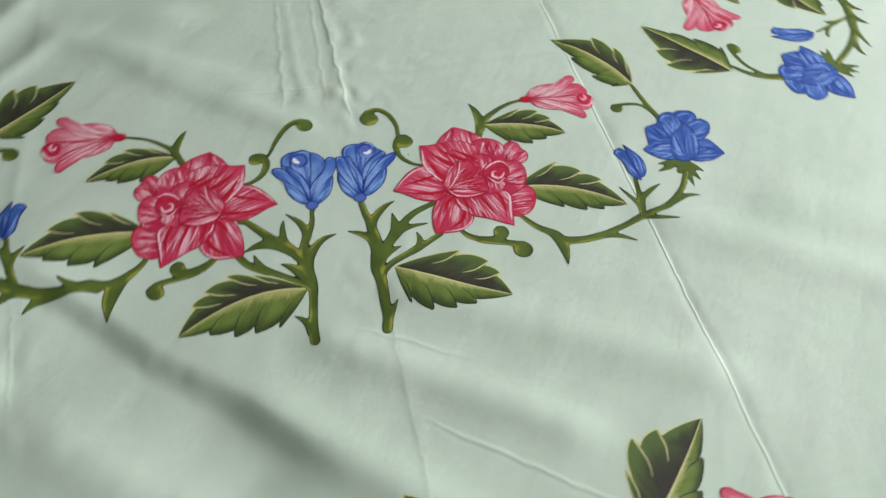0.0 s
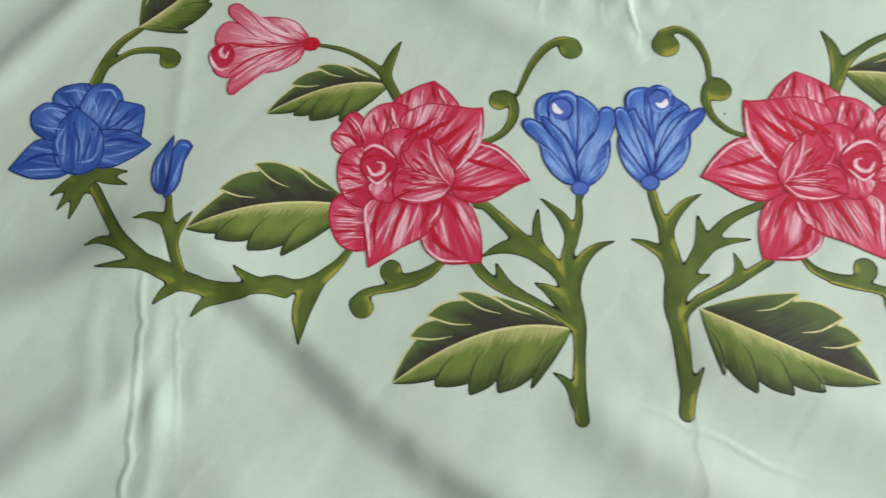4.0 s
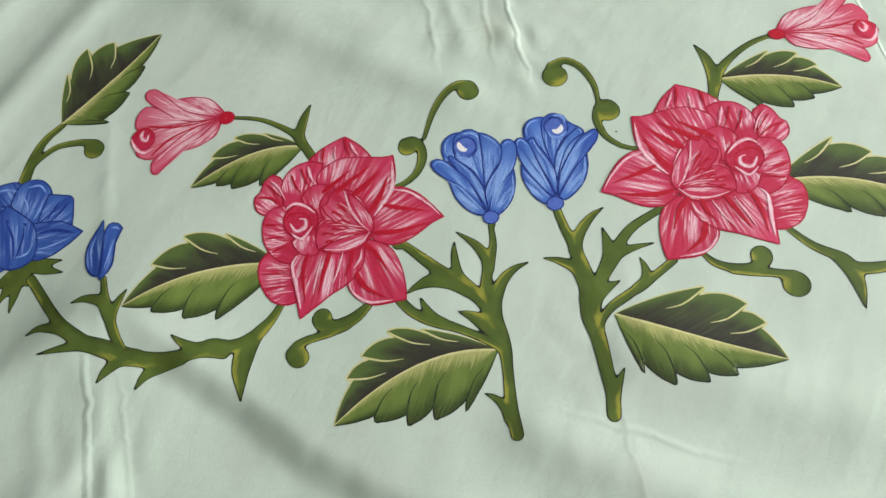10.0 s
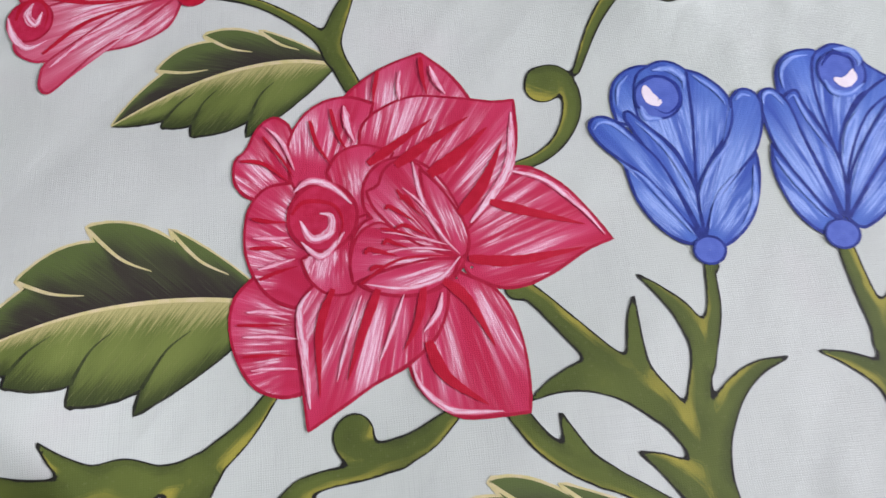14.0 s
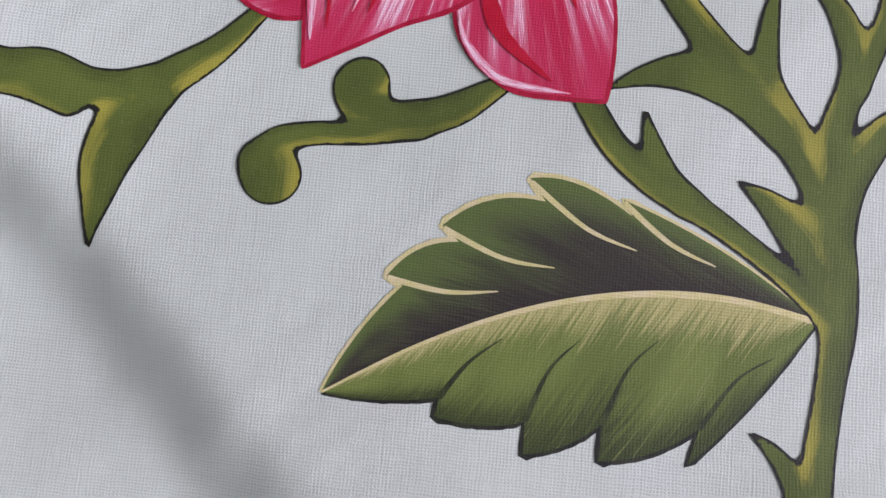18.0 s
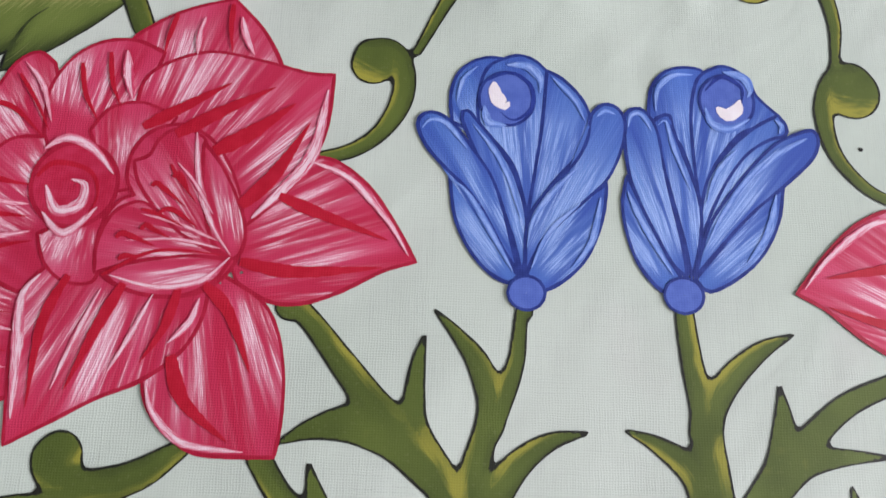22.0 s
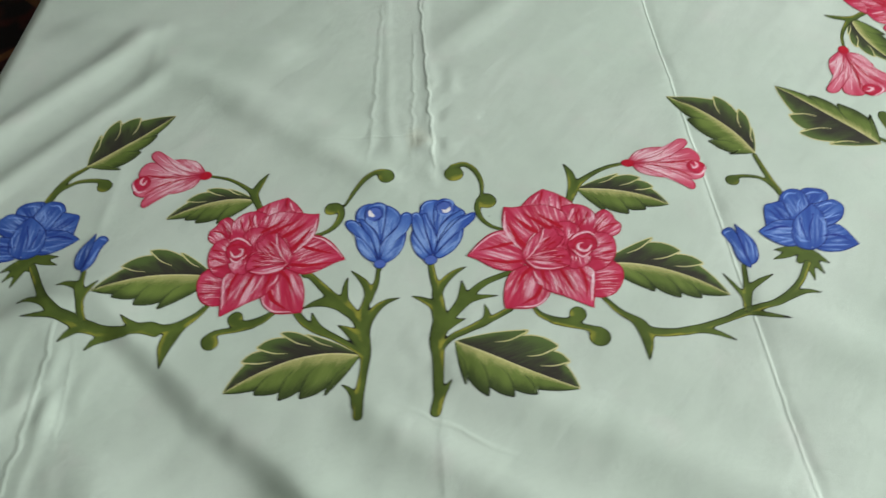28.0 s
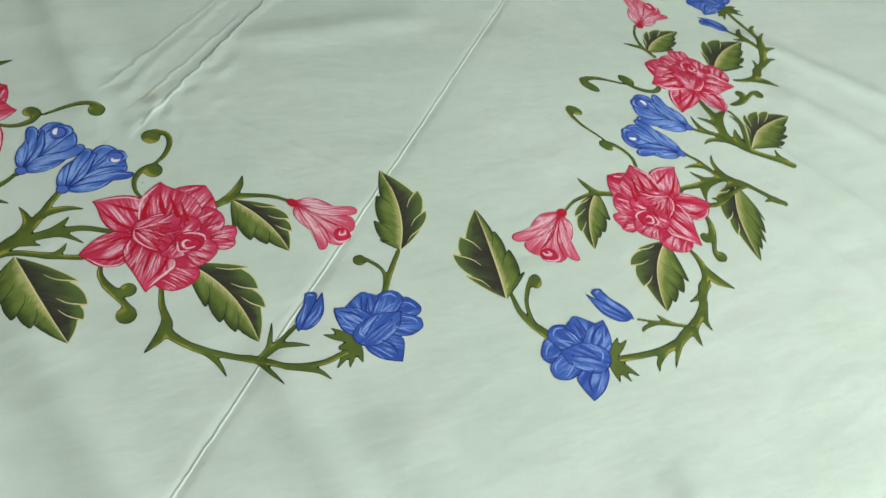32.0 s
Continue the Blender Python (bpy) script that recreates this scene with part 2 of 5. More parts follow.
def leaf_material(name, rib, mid, edge, rib_wide, hair, out=(0.45, 1.02)):
    """Half of a leaf. UV.x goes from the midrib to the edge, UV.y along the midrib in centimetres."""
    n = Nodes(name, 0.65)
    u, v, _ = n.split(n.coords())
    p, w = weave(n)
    chance = n.math("MULTIPLY", n.chance(), 40.0)
    hairs = n.noise(n.vec(n.math("MULTIPLY", u, 1.1), n.math("MULTIPLY", n.math("ADD", v, n.math("MULTIPLY", u, -0.9)), 8.0), chance), 2.0, 3, 0.7)
    broad = n.noise(n.vec(u, v, chance), 0.9, 1)
    uu = n.math("ADD", u, n.math("MULTIPLY", n.math("SUBTRACT", hairs, 0.5), 1.0))
    c = n.mix(n.ramp(uu, *out), mid[0], edge)
    c = n.mix(n.math("MULTIPLY", n.ramp(broad, 0.35, 0.7), n.ramp(u, 1.0, 0.5)), c, mid[1])
    c = n.mix(n.math("MULTIPLY", n.ramp(uu, rib_wide, 0.0), 0.92), c, rib)
    c = n.mix(n.math("MULTIPLY", n.ramp(hairs, 0.60, 0.66), 0.5), c, hair)
    n.bump(n.math("ADD", w, hairs), 0.00007, 0.5)
    return n.colour(c)


CLOTH = cloth_material()
PINK = streaked("petal_pink", (0.50, 0.020, 0.062), (0.60, 0.052, 0.125), (0.76, 0.33, 0.43), (0.87, 0.66, 0.71), 0.6, 1.1, 0.77)
BLUE = streaked("petal_blue", (0.038, 0.095, 0.40), (0.068, 0.165, 0.51), (0.22, 0.39, 0.77), (0.34, 0.50, 0.83), 0.0, 1.05, 0.69)
DEEP_BLUE = streaked("petal_deep_blue", (0.026, 0.070, 0.32), (0.050, 0.125, 0.43), (0.19, 0.32, 0.69), (0.30, 0.44, 0.77), 0.2, 1.0, 0.80)
PALE_PINK = streaked("petal_pale_pink", (0.55, 0.050, 0.105), (0.64, 0.13, 0.20), (0.80, 0.46, 0.53), (0.88, 0.72, 0.75), 0.5, 1.15, 0.68)
PETALS = {"pink": PINK, "pale": PALE_PINK, "blue": BLUE, "deep": DEEP_BLUE}
PAINTS = {
    "red": plain_paint("red_line", (0.44, 0.006, 0.022), (0.51, 0.012, 0.034)),
    "white": stroke_paint("pink_white_line", (0.82, 0.55, 0.61), (0.87, 0.68, 0.72), (0.66, 0.11, 0.19)),
    "pale": stroke_paint("pale_pink_line", (0.80, 0.40, 0.48), (0.85, 0.58, 0.64), (0.60, 0.05, 0.12)),
    "heart": plain_paint("crimson_heart", (0.47, 0.014, 0.048), (0.54, 0.030, 0.080)),
    "disc": plain_paint("plain_blue", (0.070, 0.130, 0.46), (0.095, 0.165, 0.52)),
    "snow": plain_paint("white_spot", (0.84, 0.80, 0.80), (0.88, 0.86, 0.86)),
    "lblue": stroke_paint("light_blue_line", (0.20, 0.35, 0.74), (0.31, 0.46, 0.81), (0.09, 0.19, 0.55)),
    "dblue": plain_paint("dark_blue_line", (0.012, 0.028, 0.20), (0.022, 0.05, 0.30)),
    "rim_pink": plain_paint("crimson_rim", (0.34, 0.006, 0.026), (0.44, 0.014, 0.045)),
    "rim_pale": plain_paint("pink_rim", (0.40, 0.016, 0.045), (0.48, 0.03, 0.07)),
    "rim_deep": plain_paint("dark_navy_rim", (0.010, 0.022, 0.14), (0.020, 0.045, 0.24)),
    "rim_blue": plain_paint("navy_rim", (0.012, 0.026, 0.17), (0.022, 0.05, 0.26)),
    "ink": plain_paint("dark_outline", (0.010, 0.012, 0.010), (0.03, 0.036, 0.02)),
    "cream": plain_paint("cream_line", (0.56, 0.54, 0.22), (0.66, 0.60, 0.34)),
    "vein": plain_paint("dark_vein", (0.022, 0.032, 0.012), (0.05, 0.075, 0.02)),
}
STEM = stem_material()
LEAF_DARK = leaf_material("leaf_dark_half", (0.030, 0.025, 0.021), ((0.050, 0.060, 0.027), (0.038, 0.036, 0.025)), (0.092, 0.142, 0.036), 0.35, (0.075, 0.085, 0.05), (0.30, 0.86))
LEAF_LIGHT = leaf_material("leaf_light_half", (0.46, 0.44, 0.17), ((0.115, 0.165, 0.032), (0.155, 0.215, 0.045)), (0.036, 0.055, 0.014), 0.33, (0.23, 0.27, 0.085))


# ---- the lie of the cloth ----
def hump(x, y, a, b, wide, high):
    """A soft fold along the line from a to b."""
    dx, dy = b[0] - a[0], b[1] - a[1]
    ll = dx * dx + dy * dy
    s = ((x - a[0]) * dx + (y - a[1]) * dy) / ll
    off = ((x - a[0]) * dy - (y - a[1]) * dx) / math.sqrt(ll)
    over = max(0.0, -s, s - 1) * math.sqrt(ll) / (wide * 1.6)
    return high * math.exp(-(off / wide) ** 2 - over * over)


def step_down(x, y, a, b, half, deep):
    """The cloth falls along the line from a to b and comes slowly up again."""
    dx, dy = b[0] - a[0], b[1] - a[1]
    size = math.hypot(dx, dy)
    s = ((x - a[0]) * dx + (y - a[1]) * dy) / size / size
    off = ((x - a[0]) * dy - (y - a[1]) * dx) / size
    off += 0.005 * noise.noise((s * 3.0, 4, 0)) + 0.0016 * noise.noise((s * 14, off * 30, 2))
    t = min(1.0, max(0.0, (off + half) / (2 * half)))
    over = max(0.0, -s, s - 1) * size / 0.04
    return deep * t * t * (3 - 2 * t) * math.exp(-((max(0.0, off - half) / 0.075) ** 2) - over * over)


#       from, to, half width, height (metres)
FOLDS = [
    ((-0.02, -0.150), (0.13, -0.250), 0.018, 0.0042), ((-0.07, -0.20), (0.06, -0.32), 0.020, 0.0048),
    ((-0.22, -0.19), (-0.06, -0.33), 0.022, 0.0040), ((0.06, -0.12), (0.25, -0.23), 0.022, 0.0036),
    ((0.30, -0.09), (0.52, -0.24), 0.024, 0.0034), ((0.42, -0.10), (0.72, -0.22), 0.03, 0.0035),
    ((-0.44, 0.16), (-0.30, 0.33), 0.018, 0.0045), ((-0.40, 0.10), (-0.27, 0.26), 0.014, 0.0030), ((-0.36, 0.36), (-0.15, 0.30), 0.024, 0.0045),
    ((-0.25, 0.28), (-0.08, 0.17), 0.020, 0.0035), ((-0.43, -0.09), (-0.30, -0.03), 0.020, 0.0045), ((-0.44, -0.22), (-0.31, -0.13), 0.018, 0.0040),
    ((0.62, 0.52), (0.95, 0.42), 0.020, 0.0060), ((0.66, 0.38), (0.95, 0.30), 0.020, 0.0045), ((0.72, 0.63), (1.0, 0.58), 0.024, 0.0055),
    ((0.64, 0.74), (0.98, 0.73), 0.020, 0.0045), ((0.30, 0.62), (0.55, 0.55), 0.03, 0.003), ((0.06, 0.30), (0.18, 0.44), 0.022, 0.0026),
    ((-0.16, 0.20), (-0.03, 0.10), 0.016, 0.0026), ((0.66, -0.02), (0.86, -0.10), 0.02, 0.003),
]
#  pressed creases: along, place, from, to, height, lean
CREASES = [
    ("y", -0.275, -0.50, -0.05, 0.0006, 0.0), ("y", -0.275, -0.10, 0.40, 0.0003, 0.010), ("y", 0.026, 0.07, 0.70, 0.0007, 0.0), ("y", 0.024, -0.60, -0.10, 0.0004, 0.0),
    ("y", -0.016, 0.12, 0.60, 0.0005, 0.0), ("y", 0.271, -0.70, 0.90, -0.0007, 0.018), ("x", -0.336, -0.45, 0.75, 0.0004, 0.0), ("x", 0.163, 0.02, 0.70, 0.0002, 0.0),
]


def rise(x, y):
    """The height of the cloth over the bed."""
    z = 0.0
    for a, b, wide, high in FOLDS:
        if min(a[0], b[0]) - 0.1 < x < max(a[0], b[0]) + 0.1 and min(a[1], b[1]) - 0.1 < y < max(a[1], b[1]) + 0.1:
            z += hump(x, y, a, b, wide, high)
    for along, place, lo, hi, high, lean in CREASES:
        s, d = (y, x) if along == "y" else (x, y)
        if lo < s < hi:
            d -= place + lean * s + 0.0025 * noise.noise((s * 14, place * 9, 0))
            if abs(d) < 0.03:
                fade = min(1.0, (s - lo) / 0.05, (hi - s) / 0.05)
                fade *= 0.55 + 0.9 * max(0.0, noise.noise((s * 9, place * 5, 3)) + 0.35)
                z += fade * high * (math.exp(-((d / 0.0040) ** 2)) + 0.15 * math.exp(-((d / 0.011) ** 2)))
    z -= step_down(x, y, (-0.235, -0.060), (-0.075, -0.209), 0.012, 0.0066)
    z += 0.009 * math.exp(-(((x + 0.258) / 0.055) ** 2) - ((y + 0.045) / 0.06) ** 2)
    u, v = x * 0.82 + y * 0.57, -x * 0.57 + y * 0.82
    z += 0.0016 * noise.noise((u * 3.0, v * 9.0, 1)) + 0.0007 * noise.noise((u * 9, v * 24, 5)) + 0.00016 * noise.noise((x * 38 + 3 * noise.noise((y * 9, x * 5, 2)), y * 26, 9)) + 0.00004 * noise.noise((x * 75, y * 62, 8))
    z += 0.00025 * (1 - abs(noise.noise((u * 5.2, v * 12.0, 11)))) ** 9 * max(0.0, noise.noise((x * 5, y * 5, 17)) + 0.3)
    rough = max(0.0, 1.0 - math.hypot(x - 0.02, (y - 0.15) * 0.6) / 0.07)
    z += 0.0034 * rough * 2 * noise.noise((x * 48, y * 26, 2)) ** 2
    rough = max(0.0, 1.0 - math.hypot(x + 0.27, (y + 0.10) * 0.7) / 0.07)
    z += 0.0026 * rough * 2 * noise.noise((x * 46, y * 26, 4)) ** 2
    rough = max(0.0, 1.0 - math.hypot(x - 0.02, (y + 0.12) * 0.6) / 0.06)
    z += 0.0010 * rough * 2 * noise.noise((x * 50, y * 30, 6)) ** 2
    return z


TABLE = {}
PITCH = 0.0032


def node(i, j):
    if (i, j) not in TABLE:
        TABLE[i, j] = rise(i * PITCH, j * PITCH)
    return TABLE[i, j]


def cubic(a, b, c, d, t):
    return b + 0.5 * t * (c - a + t * (2 * a - 5 * b + 4 * c - d + t * (3 * (b - c) + d - a)))


def height(x, y):
    """rise() read smoothly from a table."""
    fi, fj = x / PITCH, y / PITCH
    i, j = math.floor(fi), math.floor(fj)
    fi, fj = fi - i, fj - j
    return cubic(*(cubic(node(i - 1, k), node(i, k), node(i + 1, k), node(i + 2, k), fi) for k in (j - 1, j, j + 1, j + 2)), fj)


EDGE, BEND = -0.432, 0.03


def lay(x, y, lift=0.0):
    """A point of the flat cloth as it lies: level on the bed, bent down over its side."""
    z = height(x, y)
    e = EDGE + 0.012 * noise.noise((y * 5, 7, 0)) + 0.03 * max(0.0, y - 0.3)
    if x >= e:
        return (x, y, z + lift)
    a = min((e - x) / BEND, math.pi / 2 - 0.12)
    rest = max(0.0, e - x - a * BEND)
    wav = 0.018 * noise.noise((y * 6, rest * 2, 3)) * min(1, rest / 0.1)
    return (e - BEND * math.sin(a) - rest * math.cos(a) - wav - lift, y, -BEND * (1 - math.cos(a)) - rest * math.sin(a) + z * max(0.0, 1 - (e - x) / 0.08) + lift)


def part(name, bm, materials, parent=None, label=""):
    me = bpy.data.meshes.new(name)
    bm.to_mesh(me)
    bm.free()
    for m in materials if isinstance(materials, (list, tuple)) else [materials]:
        me.materials.append(m)
    for f in me.polygons:
        f.use_smooth = True
    ob = new(name, me)
    ob.parent = parent
    return tagged(ob, label)


def grid_axis(lo, hi, step):
    return [lo + (hi - lo) * i / round((hi - lo) / step) for i in range(round((hi - lo) / step) + 1)]


def cloth_sheet():
    """One woven sheet, fine where the painting is and coarser far off."""
    xs = grid_axis(-0.92, -0.4992, 0.012)[:-1] + grid_axis(-0.4992, 0.8608, 0.0032)[:-1] + grid_axis(0.8608, 1.75, 0.012)
    ys = grid_axis(-0.98, -0.4608, 0.012)[:-1] + grid_axis(-0.4608, 0.7808, 0.0032)[:-1] + grid_axis(0.7808, 1.75, 0.010)
    verts = [lay(x, y) for y in ys for x in xs]
    w = len(xs)
    faces = [(j * w + i, j * w + i + 1, j * w + i + w + 1, j * w + i + w) for j in range(len(ys) - 1) for i in range(w - 1)]
    me = bpy.data.meshes.new("bedsheet")
    me.from_pydata(verts, [], faces)
    me.materials.append(CLOTH)
    me.polygons.foreach_set("use_smooth", [True] * len(me.polygons))
    return tagged(new("bedsheet", me), "creased mint green cotton sheet with hand-painted flower sprays", "bedsheet")


SHEET = cloth_sheet()


# ---- brushwork ----
def curve(points, step=1.8, closed=False):
    """A smooth line through points (mm); a third number 1 marks a sharp corner."""
    n = len(points)
    pts = [Vector(p[:2]) for p in points]
    sharp = [len(p) > 2 for p in points]
    out = []
    for i in range(n if closed else n - 1):
        a, b = pts[i], pts[(i + 1) % n]
        before = pts[i - 1] if (closed or i > 0) and not sharp[i] else a
        after = pts[(i + 2) % n] if (closed or i + 2 < n) and not sharp[(i + 1) % n] else b
        m0, m1 = (b - before) * 0.5, (after - a) * 0.5
        k = max(2, math.ceil((b - a).length / step))
        for j in range(k):
            t = j / k
            t2, t3 = t * t, t * t * t
            out.append(a * (2 * t3 - 3 * t2 + 1) + m0 * (t3 - 2 * t2 + t) + b * (3 * t2 - 2 * t3) + m1 * (t3 - t2))
    if not closed:
        out.append(pts[-1])
    return out


def at(values, t):
    """A list of values read at t from 0 to 1."""
    f = t * (len(values) - 1)
    i = min(int(f), len(values) - 2)
    return values[i] + (values[i + 1] - values[i]) * (f - i)


class Paint:
    """Draws one spray on the sheet: turn maps the spray's own millimetres to those of the sheet."""

    def __init__(self, turns, seed):
        self.turns, self.level, self.fine, self.pitch, self.rng = turns, 0, 0.0, 1.6, random.Random(seed)
        self.use("")

    def use(self, group):
        """Goes on with one piece of the spray, which the painter set a little off from the stencil."""
        self.turn = self.turns.get(group, self.turns[""])
        a, b = self.spot((0, 0)), self.spot((-60, 0))
        c = self.spot((-60, 60))
        self.flip = (b[0] - a[0]) * (c[1] - b[1]) - (b[1] - a[1]) * (c[0] - b[0]) > 0

    def spot(self, p):
        """A point of the spray on the flat sheet, in metres; the last three numbers of each row are the cloth's pull."""
        x, y = p[0] / 100, p[1] / 100
        return [(a + b * x + c * y + d * x * x + e * x * y + f * y * y) / 1000 for a, b, c, d, e, f in self.turn]

    def place(self, p, lift):
        return lay(*self.spot(p), lift)

    def lift(self):
        self.level += 1
        return 0.00024 + 0.000016 * self.level

    def mesh(self, rows, lift, uv):
        """A strip mesh from rows of points, with their UVs."""
        bm = bmesh.new()
        layer = bm.loops.layers.uv.new("UVMap")
        vs = [[bm.verts.new(self.place(p, lift)) for p in row] for row in rows]
        for i in range(len(rows) - 1):
            for j in range(len(rows[0]) - 1):
                q = [(i, j), (i, j + 1), (i + 1, j + 1), (i + 1, j)]
                if self.flip:
                    q.reverse()
                f = bm.faces.new([vs[k][m] for k, m in q])
                for loop, (k, m) in zip(f.loops, q):
                    loop[layer].uv = uv(k, m)
        bm.normal_update()
        if sum(f.normal.z for f in bm.faces) < 0:
            bmesh.ops.reverse_faces(bm, faces=bm.faces)
        return bm

    def ribbon(self, points, widths, lift, grow=0.0, closed=False, step=1.8, ragged=0.0, cap=False):
        line = curve(points, min(step, 1.0) if cap else step, closed)
        if closed:
            line = line + line[:1]
        n = len(line)
        spans = [0.0]
        for i in range(1, n):
            spans.append(spans[-1] + (line[i] - line[i - 1]).length)
        rows, along, run = [], [], 0.0
        cut = (0.0, 1.0) if closed else (0.0, 0.2, 0.4, 0.6, 0.8, 1.0) if max(widths) > 6.5 else (0.0, 0.3, 0.7, 1.0)
        for i, p in enumerate(line):
            a = line[i - 1] if i else (line[-2] if closed else p)
            b = line[i + 1] if i < n - 1 else (line[1] if closed else p)
            d = (b - a).normalized()
            side = Vector((-d.y, d.x))
            w = at(widths, i / (n - 1)) / 2 + grow
            if cap and not closed:
                near = min(spans[i], spans[-1] - spans[i])
                if near < w:
                    w *= max(0.12, math.sqrt(1 - (1 - near / w) ** 2))
            if ragged:
                w *= 1 + ragged * self.rng.uniform(-1, 1)
            run += (p - line[i - 1]).length if i else 0
            rows.append([p + side * w * (2 * k - 1) for k in cut])
            along.append(run / 10)
        return self.mesh(rows, lift, lambda k, m: (cut[m], along[k]))

    # flowers
    def flower(self, name, kind, centre, r, label):
        """The underpaint in the heart of a flower, on which its petals sit."""
        self.level, self.fine = 0, 0.0
        ring = [(centre[0] + r * math.cos(i * 0.7854), centre[1] + r * math.sin(i * 0.7854)) for i in range(8)]
        return part(name, self.fan(centre, ring, self.lift())[0], PETALS[kind], SHEET, label)

    def fan(self, root, outline, lift):
        """A filled outline; its UVs run from the root to the far end, and across in centimetres, closing up towards the root."""
        line = curve(outline, 1.8, True)
        line.append(line[0])
        root = Vector(root[:2])
        cuts = (0.02, 0.1, 0.19, 0.28, 0.37, 0.46, 0.55, 0.64, 0.73, 0.82, 0.91, 1.0)
        rows = [[root + (p - root) * s for s in cuts] for p in line]
        far = max(line, key=lambda p: (p - root).length) - root
        mean = sum(line[:-1], Vector((0, 0))) / (len(line) - 1) - root
        axis = (far.normalized() + mean.normalized() * 0.6).normalized() if mean.length > 0.5 else far.normalized()
        size = far.length

        def uv(k, m):
            p = rows[k][m] - root
            u = p.dot(axis) / size
            return u, (axis.x * p.y - axis.y * p.x) / 10 / (0.55 + 0.45 * max(u, 0.0))

        return self.mesh(rows, lift, uv), line

    def petal(self, flower, name, kind, root, outline):
        bm, line = self.fan(root, outline, self.lift())
        ob = part(name, bm, PETALS[kind], flower)
        rim = self.ribbon(outline, [1.1, 0.8, 1.2, 0.9, 1.1], 0.000246 + 0.000016 * self.level, closed=True, ragged=0.12)
        return self.join(ob, rim, PAINTS["rim_" + kind])

    def join(self, ob, bm, material):
        """Adds a brush line to a painted piece, in its own colour."""
        me = bpy.data.meshes.new("line")
        bm.to_mesh(me)
        bm.free()
        if material.name not in ob.data.materials:
            ob.data.materials.append(material)
        slot = ob.data.materials.find(material.name)
        both = bmesh.new()
        both.from_mesh(ob.data)
        old = len(both.faces)
        both.from_mesh(me)
        both.faces.ensure_lookup_table()
        for f in both.faces[old:]:
            f.material_index, f.smooth = slot, True
        both.to_mesh(ob.data)
        both.free()
        bpy.data.meshes.remove(me)
        return ob

    def whorl(self, flower, kind, c, r):
        ring = [(c[0] + r * math.cos(i * 0.7854 + 0.3), c[1] + r * 1.04 * math.sin(i * 0.7854 + 0.3)) for i in range(8)]
        ob = part("whorl", self.fan(c, ring, self.lift())[0], PAINTS["rim_pink"] if kind == "pink" else PAINTS["disc"], flower)
        if kind == "pink":
            inner = [(c[0] + 0.90 * (x - c[0]), c[1] + 0.90 * (y - c[1])) for x, y in ring]
            self.join(ob, self.fan(c, inner, self.lift())[0], PAINTS["heart"])
        else:
            self.join(ob, self.ribbon(ring, [1.0, 0.8, 1.0], self.lift(), closed=True), PAINTS["rim_blue"])

    def knob(self, flower, kind, c, r):
        ring = [(c[0] + r * 1.1 * math.cos(i * 0.7854), c[1] + r * math.sin(i * 0.7854)) for i in range(8)]
        ob = part("receptacle", self.fan(c, ring, self.lift())[0], PAINTS["red"] if kind == "pink" else PAINTS["disc"], flower)
        self.join(ob, self.ribbon(ring, [0.9, 0.7, 0.9], self.lift(), closed=True), PAINTS["rim_" + kind])

    def dab(self, flower, colour, wide, points):
        """One brush stroke, thin at both ends."""
        wide *= {"red": 1.2, "dblue": 1.3, "lblue": 0.9}.get(colour, 1.0)
        shape = (0.6, 1.0, 0.85, 0.45, 0.05) if colour == "red" else (0.15, 0.8, 1.0, 0.7, 0.1)
        bm = self.ribbon(points, [k * wide for k in shape], 0.000256 + 0.000016 * self.level + self.fine, step=1.2, ragged=0.1)
        self.fine += 0.000002
        if colour == "white" and "bell" in flower.name:
            colour = "snow"
        part("brush_stroke", bm, PAINTS[colour], flower)

    # greenery
    def leaf(self, base, mid, tip, upper, lower):
        """A toothed leaf: a dark half and a light half on both sides of the midrib. upper, lower: the points of the teeth, from the base on."""
        lv = 0.00011
        mid = Vector(mid) * 2 - (Vector(base) + Vector(tip)) / 2
        base, tip = Vector(base), Vector(tip)

        def rib(t):
            return base * (1 - t) ** 2 + mid * 2 * t * (1 - t) + tip * t * t

        def nearest(p):
            return min((i / 60 for i in range(61)), key=lambda t: (rib(t) - p).length)

        def half(teeth, round_):
            """The edge of one half, tooth by tooth."""
            line, last = [], base
            for k, q in enumerate(teeth):
                q = Vector(q[:2])
                t = nearest(q)
                foot = rib(max(0.0, t - 0.10))
                out = (q - rib(t)).normalized()
                a, b = last, q
                ctrl = a.lerp(b, 0.5) + out * (b - a).length * (0.26 if round_ else 0.16)
                if k == 0:
                    ctrl = a.lerp(b, 0.45) + out * (b - a).length * 0.10
                for i in range(9):
                    s = i / 9
                    line.append(a * (1 - s) ** 2 + ctrl * 2 * s * (1 - s) + b * s * s)
                line.append(q)
                last = q.lerp(foot, 0.20 if round_ else 0.22)
            a, b = last, tip
            ctrl = a.lerp(b, 0.5) + (a.lerp(b, 0.5) - rib(0.85)).normalized() * (b - a).length * 0.10
            for i in range(15):
                s = i / 14
                line.append(a * (1 - s) ** 2 + ctrl * 2 * s * (1 - s) + b * s * s)
            return line

